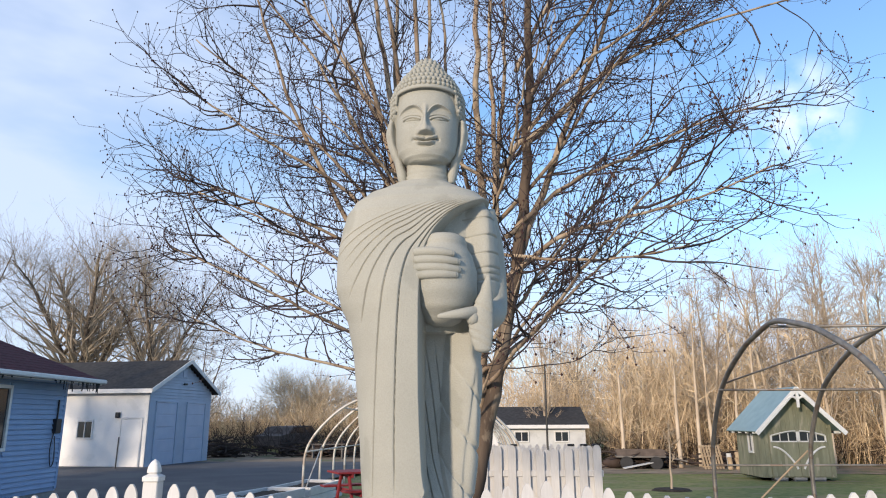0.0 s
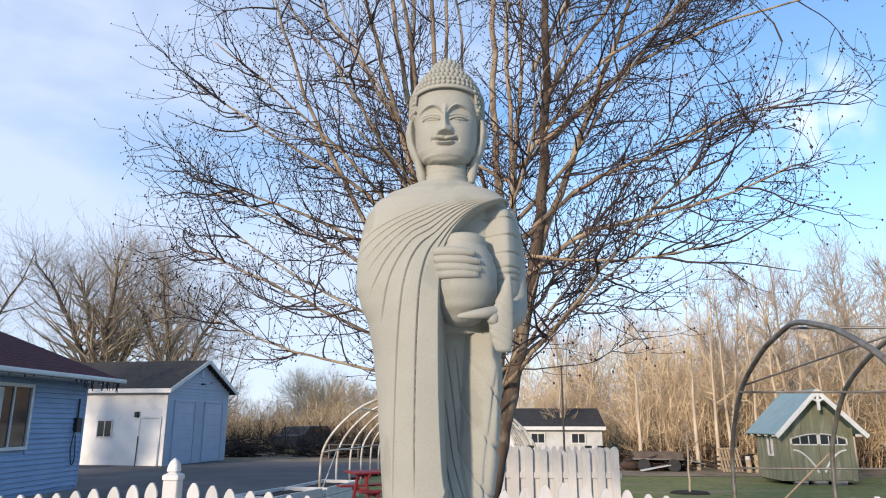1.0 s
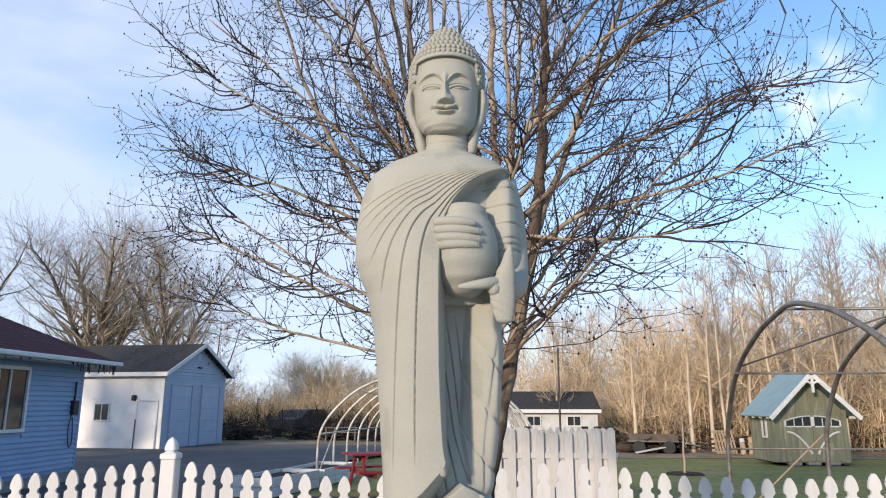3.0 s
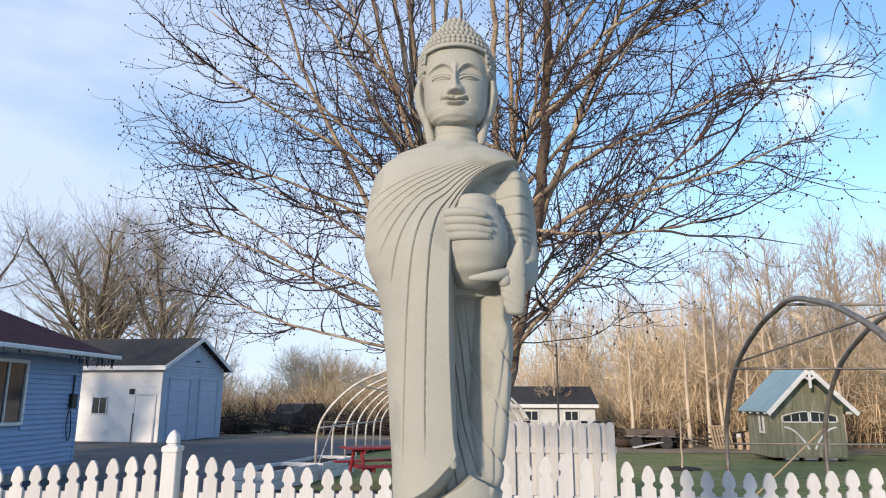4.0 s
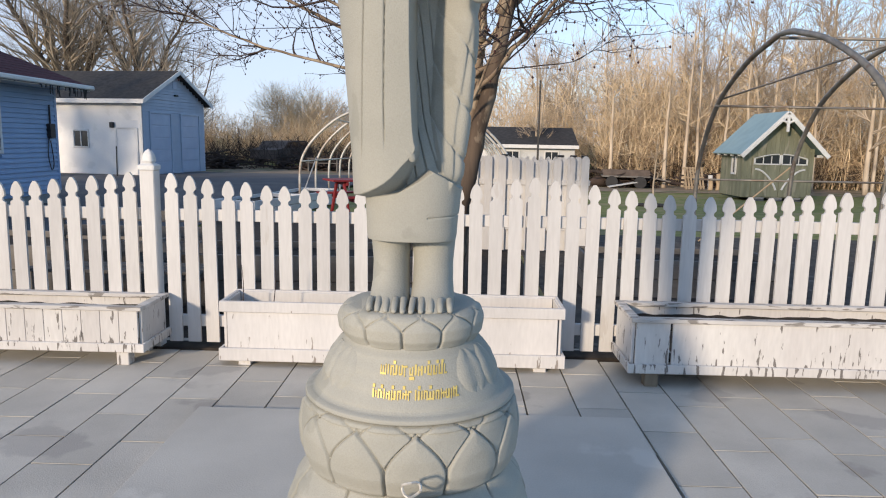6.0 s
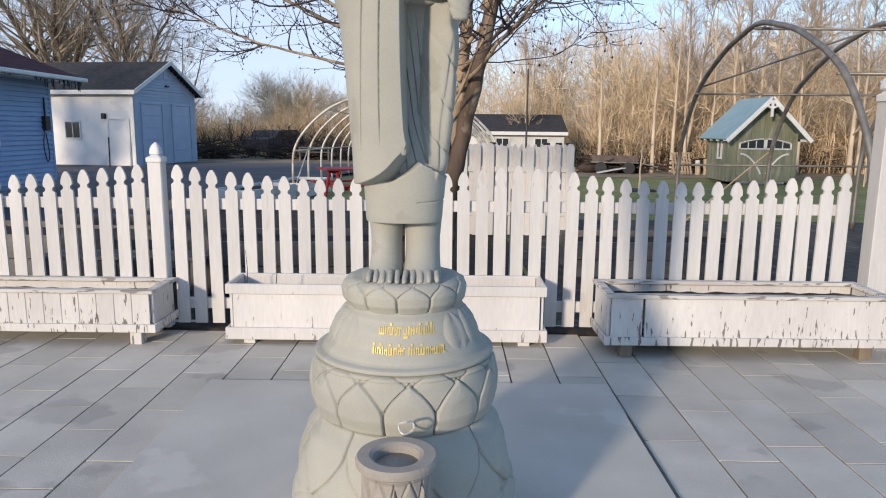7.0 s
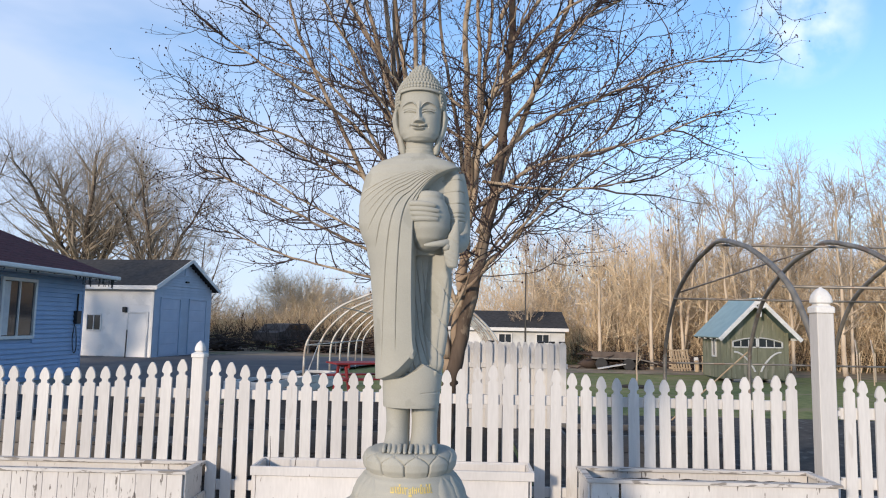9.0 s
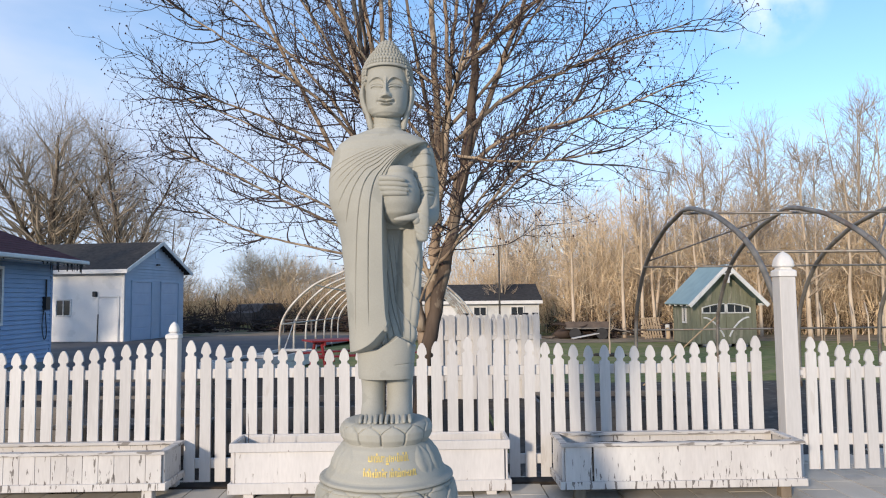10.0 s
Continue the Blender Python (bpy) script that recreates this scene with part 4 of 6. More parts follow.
def off_axis(r, d, angle, flat=0.0):
    side = d.orthogonal().normalized()
    side = Matrix.Rotation(r.uniform(0, 2 * math.pi), 3, d) @ side
    v = (d * math.cos(angle) + side * math.sin(angle))
    v.z *= 1 - flat
    return v.normalized()


def build_maple():
    r = random.Random(21)
    limbs, twigs, buds = [], Tubes(), Tubes()
    stems = [
        ([(0.52, 3.95, -0.05), (0.56, 3.93, 0.5), (0.66, 3.9, 1.25), (0.95, 3.85, 2.1), (1.25, 3.68, 3.2), (1.40, 3.62, 4.25), (1.5, 3.6, 6.0), (1.6, 3.6, 7.8)], 0.112, 0.02),
        ([(0.62, 3.95, 1.2), (0.76, 4.0, 2.0), (0.82, 4.02, 3.0), (0.80, 4.1, 4.2), (0.74, 4.2, 6.0), (0.62, 4.3, 7.8)], 0.11, 0.018),
        ([(0.6, 3.95, 1.1), (0.42, 4.0, 2.1), (0.08, 4.05, 3.1), (-0.28, 4.1, 4.3), (-0.58, 4.15, 5.6), (-0.9, 4.2, 7.4)], 0.10, 0.016),
        ([(0.56, 3.9, 1.3), (0.36, 3.8, 2.4), (0.14, 3.72, 3.4), (-0.02, 3.75, 5.0), (-0.12, 3.8, 7.4)], 0.085, 0.015),
        ([(0.5, 3.95, 1.6), (0.22, 4.1, 2.7), (-0.12, 4.2, 3.6), (-0.35, 4.3, 5.2), (-0.4, 4.3, 7.2)], 0.075, 0.014),
        ([(0.55, 3.9, 1.45), (-0.15, 3.85, 2.35), (-0.75, 3.75, 3.3), (-1.55, 3.65, 4.5), (-2.1, 3.5, 5.7)], 0.07, 0.010),
        ([(1.0, 3.75, 2.6), (1.3, 3.7, 3.25), (1.85, 3.6, 4.2), (2.5, 3.5, 5.4), (3.0, 3.5, 6.7)], 0.075, 0.012),
        ([(0.4, 3.98, 2.0), (0.02, 4.1, 3.2), (-0.15, 4.0, 4.4), (-0.5, 3.9, 6.0), (-0.75, 3.9, 7.6)], 0.075, 0.012),
        ([(0.38, 3.85, 2.1), (0.1, 3.9, 3.0), (-0.45, 3.8, 4.4), (-0.95, 3.7, 5.8), (-1.4, 3.7, 7.4)], 0.07, 0.012),
        ([(0.3, 3.9, 2.3), (0.2, 4.1, 3.4), (0.1, 4.2, 4.8), (0.15, 4.2, 7.5)], 0.07, 0.012),
        ([(0.8, 3.95, 2.4), (0.95, 3.8, 3.4), (0.98, 3.75, 4.6), (0.95, 3.8, 7.6)], 0.07, 0.012),
        ([(0.86, 4.0, 3.1), (1.05, 4.2, 4.2), (1.2, 4.4, 5.6), (1.25, 4.5, 7.2)], 0.05, 0.012),
        ([(0.78, 4.0, 2.1), (0.75, 4.4, 3.4), (0.4, 4.8, 5.0), (0.2, 5.1, 6.8)], 0.06, 0.012),
        ([(0.5, 3.9, 1.7), (-0.2, 3.8, 2.22), (-1.2, 3.7, 2.62), (-2.1, 3.6, 2.95), (-2.9, 3.5, 3.2)], 0.04, 0.006),
        ([(1.02, 3.7, 2.9), (1.7, 3.5, 3.25), (2.5, 3.4, 3.4), (3.4, 3.3, 3.55), (4.3, 3.2, 3.8)], 0.042, 0.006),
        ([(1.08, 3.65, 3.3), (1.9, 3.5, 3.75), (2.8, 3.4, 4.0), (3.6, 3.3, 4.25), (4.5, 3.2, 4.4)], 0.04, 0.006),
        ([(1.05, 3.68, 3.15), (1.7, 3.2, 3.0), (2.3, 2.9, 2.95), (3.0, 2.7, 3.0)], 0.03, 0.005),
        ([(0.2, 3.85, 2.8), (-0.8, 3.6, 3.7), (-1.9, 3.4, 4.2), (-2.9, 3.3, 4.7)], 0.04, 0.006),
        ([(1.2, 3.62, 4.1), (2.0, 3.5, 4.8), (3.0, 3.4, 5.3), (3.9, 3.3, 5.8)], 0.04, 0.006),
        ([(-0.25, 4.1, 4.2), (-1.1, 4.0, 5.3), (-1.9, 3.9, 6.2), (-2.5, 3.8, 7.0)], 0.04, 0.006),
        ([(1.28, 3.6, 4.9), (1.9, 3.7, 5.9), (2.4, 3.7, 7.2)], 0.04, 0.008),
        ([(0.5, 3.95, 1.55), (0.95, 3.2, 2.3), (1.2, 2.6, 2.9)], 0.025, 0.005),
        ([(0.35, 3.9, 2.2), (-0.6, 3.8, 2.95), (-1.6, 3.7, 3.4), (-2.7, 3.6, 3.75)], 0.034, 0.006),
        ([(0.25, 3.9, 2.6), (-0.7, 3.7, 3.75), (-1.8, 3.6, 4.6), (-2.9, 3.6, 5.3)], 0.036, 0.006),
        ([(0.45, 3.9, 1.9), (-0.5, 3.7, 2.5), (-1.4, 3.6, 2.85), (-2.4, 3.5, 3.35)], 0.032, 0.006),
        ([(0.1, 4.0, 3.1), (-0.9, 4.0, 4.6), (-1.9, 3.9, 5.7), (-3.0, 3.8, 6.5)], 0.036, 0.006),
    ]
    stems += [
        ([(0.2, 3.9, 2.7), (-1.0, 3.8, 3.35), (-2.1, 3.7, 3.7), (-3.0, 3.6, 3.9)], 0.034, 0.006),
        ([(1.4, 3.6, 4.2), (2.6, 3.5, 4.9), (4.0, 3.4, 5.3), (5.3, 3.3, 5.5)], 0.038, 0.006),
        ([(1.42, 3.6, 4.6), (2.4, 3.5, 5.6), (3.7, 3.4, 6.2), (5.0, 3.3, 6.6)], 0.038, 0.006),
    ]
    n_main = len(stems)
    for k in range(18):
        z = r.uniform(1.7, 4.2)
        a = 2 * math.pi * (k + r.random() * 0.7) / 18
        up = radians(r.uniform(8, 48) + (z - 1.7) * 6)
        base = Vector((0.68 + 0.12 * (z - 1.7), 3.92, z))
        ln = r.uniform(2.2, 3.5)
        P0 = [base]
        dd = Vector((math.cos(a) * math.cos(up), 0.75 * math.sin(a) * math.cos(up), math.sin(up)))
        for i in range(4):
            dd = (dd + Vector((r.gauss(0, 0.1), r.gauss(0, 0.1), r.gauss(0.03, 0.09)))).normalized()
            P0.append(P0[-1] + dd * ln / 4)
        stems.append(([tuple(p) for p in P0], 0.036, 0.005))
    for n_st, (pts, r0, r1) in enumerate(stems):
        pts = pts if n_st >= n_main else [(0.75 + (x - 0.75) * (0.74 if x < 0.75 else 0.7), 3.9 + (y - 3.9) * 0.9, z) for x, y, z in pts]
        P = smooth_path(pts, 6)
        for p in P[1:-1]:
            p += Vector((r.gauss(0, 0.012), r.gauss(0, 0.012), 0))
        r0 *= 1.0 if n_st == 0 else 0.62
        R = [r0 + (r1 - r0) * (i / (len(P) - 1)) ** 0.8 for i in range(len(P))]
        if n_st == 0:
            R = [v * (1 + 0.5 * math.exp(-i / 2)) for i, v in enumerate(R)]
        limbs.append(Tubes())
        limbs[-1].add(P, R, 16 if r0 > 0.06 else 8)
        total = sum((b - a).length for a, b in zip(P, P[1:]))
        thick = r0 > 0.04
        n1 = int(total * (3.5 if thick else 5.8))
        for k in range(n1):
            u = r.uniform(0.36 if thick else 0.16, 0.98)
            p, d = way(P, u)
            if p.z < 1.7 or (abs(p.x - 0.3) < 0.55 and p.z > 3.3 and r.random() < 0.5):
                continue
            d1 = off_axis(r, d, radians(r.uniform(35, 75)), 0.3 if p.z < 4.5 else 0.1)
            away = Vector((p.x - 0.7, (p.y - 3.9), 0))
            d1 = (d1 + away * 0.25).normalized()
            L1 = r.uniform(0.45, 1.35) * (1.15 - 0.5 * u)
            q, qr = grow(r, p, d1, L1, 0.0085 * r.uniform(0.6, 1.4), 8, 0.16, 0.06)
            twigs.add(q, [max(0.0022, v) for v in qr], 5, False)
            for k2 in range(r.randint(3, 5)):
                p2, dd = way(q, r.uniform(0.2, 1.0))
                d2 = off_axis(r, dd, radians(r.uniform(25, 60)), 0.15)
                s, sr = grow(r, p2, d2, r.uniform(0.2, 0.55), 0.005, 5, 0.17, 0.07)
                twigs.add(s, [max(0.0017, v) for v in sr], 3, False)
                buds.blob(s[-1], 0.0085)
                for k3 in range(r.randint(1, 4)):
                    p3, d3 = way(s, r.uniform(0.25, 1.0))
                    w, wr = grow(r, p3, off_axis(r, d3, radians(r.uniform(30, 65))), r.uniform(0.06, 0.3), 0.003, 3, 0.2, 0.1)
                    twigs.add(w, [max(0.0014, v) for v in wr], 3, False)
                    buds.blob(w[-1], r.uniform(0.006, 0.0095))
                    if r.random() < 0.6:
                        buds.blob(w[2] + Vector((0.008, 0, 0.004)), 0.0045)
    root = thing("maple_tree", (0, 0, 0), "bare many-stemmed maple with dark spring buds behind the picket fence", "tree")
    # trunk coloured darker than the limbs to stand in for shade
    link("trunk", limbs[0].mesh(), M_TRUNK, root, "furrowed trunk, coloured dark for shade", smooth=True)
    for tb in limbs[1:]:
        link("limb", tb.mesh(), M_BARK, root, "pale brown limb", smooth=True)
    crown = link("crown", twigs.mesh(), M_TWIG, root, "bare fine twigs", smooth=True)
    link("budding", buds.mesh(), M_BUD, crown, "small dark red buds")


def bare_tree(name, x, y, h, spread, seed, stems, twig_mat, trunk_mat, label, group, dens=1.0, r0=0.16, clean=0.3, bend=1.25):
    r = random.Random(seed)
    wood, tw = Tubes(), Tubes()
    z0 = ground_z(x, y) - 0.1
    for s in range(stems):
        a = 2 * math.pi * (s + r.random() * 0.6) / max(1, stems)
        lean = spread * (0.42 if stems > 1 else 0.08)
        P = [Vector((0.06 * s * math.cos(a), 0.06 * s * math.sin(a), 0))]
        nseg = 9
        for i in range(nseg):
            f = (i + 1) / nseg
            P.append(Vector((math.cos(a) * lean * f ** bend + r.gauss(0, 0.03 * h / 10), math.sin(a) * lean * f ** bend + r.gauss(0, 0.03 * h / 10), h * f * r.uniform(0.96, 1.02))))
        P = smooth_path(P, 2)
        rr = r0 * r.uniform(0.7, 1.1)
        wood.add(P, [rr * (1 - 0.93 * (i / (len(P) - 1)) ** 0.85) + 0.008 for i in range(len(P))], 7)
        for k in range(int(24 * dens)):
            u = r.uniform(clean, 0.98)
            p, d = way(P, u)
            q, qr = grow(r, p, off_axis(r, d, radians(r.uniform(30, 72))), spread * r.uniform(0.3, 0.62) * (1.15 - 0.75 * u), rr * 0.36 * (1.2 - u), 6, 0.14, 0.05)
            tw.add(q, [max(0.009, v) for v in qr], 4, False)
            for k2 in range(r.randint(5, 8)):
                p2, d2 = way(q, r.uniform(0.2, 1.0))
                s2, sr = grow(r, p2, off_axis(r, d2, radians(r.uniform(20, 50))), spread * r.uniform(0.1, 0.28), 0.012, 4, 0.14, 0.1)
                tw.add(s2, [max(0.006, v) for v in sr], 3, False)
                for k3 in range(r.randint(2, 4)):
                    p3, d3 = way(s2, r.uniform(0.3, 1.0))
                    s3, _ = grow(r, p3, off_axis(r, d3, radians(r.uniform(20, 50))), spread * r.uniform(0.05, 0.13), 0.006, 2, 0.12, 0.08)
                    tw.add(s3, 0.005, 3, False)
    root = thing(name, (x, y, z0), label, "tree", group)
    link("trunk", wood.mesh(), trunk_mat, root, smooth=True)
    link("crown", tw.mesh(), twig_mat, root, "bare fine branches", smooth=True)
    return root


def build_woods():
    r = random.Random(5)
    # rough wall of saplings and brush along the field edge
    def thicket(name, label, spots, material, dens=1.7, thin=0.0115):
        t = Tubes()
        for x, y, h in spots:
            z = ground_z(x, y) - 0.05
            p = (x, y, z)
            P, R = grow(r, p, (r.gauss(0, 0.16), r.gauss(0, 0.16), 1), h, 0.009 + 0.003 * h, 5, 0.13, 0.06)
            t.add(P, [max(0.008, v) for v in R], 3, False)
            for k in range(int(4 + h * dens)):
                q, d = way(P, r.uniform(0.15, 0.98))
                s, _ = grow(r, q, off_axis(r, d, radians(r.uniform(25, 75))), r.uniform(0.5, 1.1 + 0.2 * h), 0.01, 3, 0.26, 0.07)
                t.add(s, thin, 3, False)
        o = link(name, t.mesh(), material, smooth=True)
        tagged(o, label, "thicket", kind="stuff")
    spots = []
    for k in range(1400):
        x = r.uniform(3, 31)
        y = r.uniform(33.5, 45) - max(0, x - 14) * 0.4
        spots.append((x, y, r.uniform(2.5, 6.0) + 2.6 * r.random() * sstep(5, 12, x)))
    for k in range(520):
        x = r.uniform(0, 40)
        spots.append((x, r.uniform(46, 56) - max(0, x - 14) * 0.35, r.uniform(5, 10)))
    spots = [p for p in spots if p[0] > 8.2 or p[1] > 39.0]
    thicket("sapling_thicket", "dense tan leafless saplings along the edge of the woods", spots, M_WOODS)
    spots = [(r.uniform(-26, 6), r.uniform(44, 60), r.uniform(1.4, 3.4)) for k in range(950)]
    thicket("field_brush", "tan leafless brush at the far side of the yard", spots, M_WOODS)
    spots = [(r.uniform(-24, 4), r.uniform(38, 46), r.uniform(0.8, 2.3)) for k in range(700)]
    spots += [(r.uniform(6, 30), 0, r.uniform(0.6, 2.4)) for k in range(520)]
    spots = [(x, y or r.uniform(33, 38) - max(0, x - 14) * 0.38, h) for x, y, h in spots]
    spots = [p for p in spots if not (-3.5 < p[0] < 8.0 and 32.0 < p[1] < 38.5)]
    thicket("brown_brush", "brown leafless brush before the woods", spots, M_BROWNBRUSH)
    spots = [(r.uniform(-16, 24), r.uniform(33, 40), r.uniform(0.4, 1.3)) for k in range(700)]
    spots = [(x, y - max(0, x - 14) * 0.38, h) for x, y, h in spots]
    spots = [p for p in spots if not (-3.0 < p[0] < 7.4 and 32.0 < p[1] < 38.0)]
    thicket("low_brush", "low dark brush and dead stems at the yard's edge", spots, M_BRUSH)
    lab = "bare grey tree at the edge of the woods"
    k = 0
    for x, y, h, sp in ((12.5, 33, 9.5, 3.6), (16.0, 34, 11.0, 4.4), (19.5, 30, 10.0, 4.2), (23, 32, 12, 4.8), (26, 29, 11, 4.6), (9.0, 38, 9, 3.4), (6.5, 42, 8.6, 3.2), (14, 39, 10, 4.0), (21, 38, 12, 4.6), (29, 34, 12, 5), (17.5, 27, 8.5, 4.0), (24, 25, 9.5, 4.6), (15, 31, 9.5, 5.0), (18, 33, 11, 5.5), (21.5, 28, 10, 5.0), (27.5, 26, 10.5, 5.5), (12.8, 36, 9, 4.5), (10.5, 40, 8.5, 5), (7.8, 44, 8, 5), (16.5, 29.5, 8.5, 5), (20, 35, 12, 6.0), (25, 36, 13, 6.0), (30, 28, 11, 5.5)):
        bare_tree("woodland_tree", x, y, h, sp, 100 + k, 1 + (k % 3 == 0), M_WOODGREY, M_PALETRUNK, lab, "woodland trees", 1.35, 0.11, 0.2)
        k += 1
    for x, y, h in ((10.2, 30.5, 7.5), (11.4, 31.5, 8.0), (13.7, 30, 7.8), (15.2, 29, 7), (8.2, 33, 7.5), (18.5, 25.5, 7.5), (20.4, 24.5, 8), (12.4, 29, 7.4), (22.0, 23.5, 7.5)):
        bare_tree("pale_trunk_tree", x, y, h, 2.0, 200 + k, 1, M_WOODS, M_PALETRUNK, "slender pale-trunked bare tree beside the shed lawn", "pale trees", 0.55, 0.10, 0.35)
        k += 1
    bare_tree("lone_tree", 4.6, 34, 7.0, 2.4, 61, 2, M_WOODGREY, M_WOODGREY, "slim leafless tree rising behind the white store", "", 0.7, 0.08, 0.25)
    bare_tree("old_tree", -23.5, 41, 11.8, 10.5, 71, 5, M_OLDTWIG, M_OLDTRUNK, "large old bare tree behind the garage", "", 1.9, 0.42, 0.3, 1.9)
    bare_tree("old_tree", -18.8, 41, 10.6, 8.5, 72, 4, M_OLDTWIG, M_OLDTRUNK, "tall bare many-stemmed tree behind the garage", "", 1.9, 0.3, 0.3, 1.9)
    bare_tree("small_tree", -15.6, 40, 6.8, 4.0, 73, 4, M_OLDTWIG, M_OLDTRUNK, "small leafless tree behind the garage", "", 0.8, 0.09, 0.2)
    bare_tree("house_tree", -30, 36, 12.0, 9.0, 74, 4, M_OLDTWIG, M_OLDTRUNK, "bare tree rising behind the blue house", "", 1.0, 0.22, 0.25)
    bare_tree("yard_tree", -18.6, 17.6, 6.5, 4.2, 77, 4, M_WOODGREY, M_WOODGREY, "bare tree beside the blue house, shading the garage", "", 1.3, 0.26, 0.2)
    bare_tree("willow_clump", -11.5, 52, 4.0, 6.0, 75, 9, M_WOODS, M_WOODS, "golden tan willow clump in the field", "", 1.3, 0.09, 0.12)
    bare_tree("willow_clump", -6.8, 54, 3.3, 5.0, 76, 8, M_WOODS, M_WOODS, "low tan willow clump in the field", "", 1.2, 0.08, 0.12)


# ---- buildings ----
def gable_house(root, L, W, eave, peak, over_e, over_g, wallmat, roofmat, gable_mat, thick=0.09):
    """Walls and gable roof; gable ends at +x and -x, ridge along x. Origin at the base's middle."""
    t = 0.12
    for sy in (-1, 1):
        box("wall", (0, sy * (W / 2 - t / 2), eave / 2), (L - 0.004, t, eave), wallmat, root, bevel=0.0)
    for sx in (-1, 1):
        w = prism([(-W / 2 + t + 0.002, 0), (W / 2 - t - 0.002, 0), (W / 2 - t - 0.002, eave - 0.02), (0, peak - 0.06), (-W / 2 + t + 0.002, eave - 0.02)], t, "x")
        o = link("gable_wall", w, gable_mat if sx > 0 else wallmat, root)
        o.matrix_basis = pose(sx * (L / 2 - t / 2), 0, 0)
    sl = (peak - eave) / (W / 2)
    half = W / 2 + over_e
    for sy in (-1, 1):
        ln = math.hypot(half, half * sl)
        a = math.degrees(math.atan(sl))
        o = box("roof", (0, sy * half / 2, peak - half * sl / 2 + thick / 2), (L + 2 * over_g, ln, thick), roofmat, root, bevel=0.005, rot=(-sy * a, 0, 0))
    return sl, half


def lap_siding(root, x0, x1, z0, z1, step, at, material, name="siding_board", skip=(), lip=0.034):
    """Clapboards proud of a wall, in the wall's own x and z; at maps them into the thing."""
    n = int((z1 - z0) / step)
    for i in range(n):
        z = z0 + i * step
        spans = [(x0, x1)]
        for a, b, c, d in skip:
            if z + step > c and z < d:
                out = []
                for s, e in spans:
                    if a > s:
                        out.append((s, min(a, e)))
                    if b < e:
                        out.append((max(b, s), e))
                spans = out
        for s, e in spans:
            if e - s < 0.03:
                continue
            v = [(s, -lip, z), (e, -lip, z), (e, -0.004, z + step), (s, -0.004, z + step), (s, 0.0, z), (e, 0.0, z), (e, 0, z + step), (s, 0, z + step)]
            f = [(0, 1, 2, 3), (0, 4, 5, 1), (1, 5, 6, 2), (0, 3, 7, 4), (3, 2, 6, 7)]
            o = link(name, mesh(v, f), material, root)
            o.matrix_basis = at


def window(root, at, w, h, frame, panes=2, curtain=False, t=0.06):
    win = link("window", boxes([((0, 0.01, 0), (w, 0.01, h))]), M_BLACK, root)
    win.matrix_basis = at
    fr = []
    for sx in (-1, 1):
        fr.append(((sx * (w / 2 + frame / 2), -0.02, 0), (frame, t, h + 2 * frame)))
    for sz in (-1, 1):
        fr.append(((0, -0.02, sz * (h / 2 + frame / 2)), (w - 0.002, t, frame)))
    link("frame", boxes(fr, 0.004), M_TRIM, win, "white frame")
    pw = w / panes
    for k in range(panes):
        x = -w / 2 + pw * (k + 0.5)
        link("pane", boxes([((x, -0.008, 0), (pw - 0.03, 0.008, h - 0.02))]), M_GLASS, win, "dark glass pane")
        if k:
            link("mullion", boxes([((-w / 2 + pw * k, -0.018, 0), (0.03, 0.05, h - 0.004))]), M_TRIM, win)
    if curtain:
        v, f = [], []
        for i in range(25):
            x = -w / 2 + 0.03 + (w * 0.2) * i / 24
            for z in (-h / 2 + 0.02, h / 2 - 0.02):
                v.append((x, -0.0135 + 0.001 * math.sin(i * 1.6), z))
        f = [(2 * i, 2 * i + 2, 2 * i + 3, 2 * i + 1) for i in range(24)]
        link("curtain", mesh(v, f), M_CURTAIN, win, "white curtain edge")
    return win


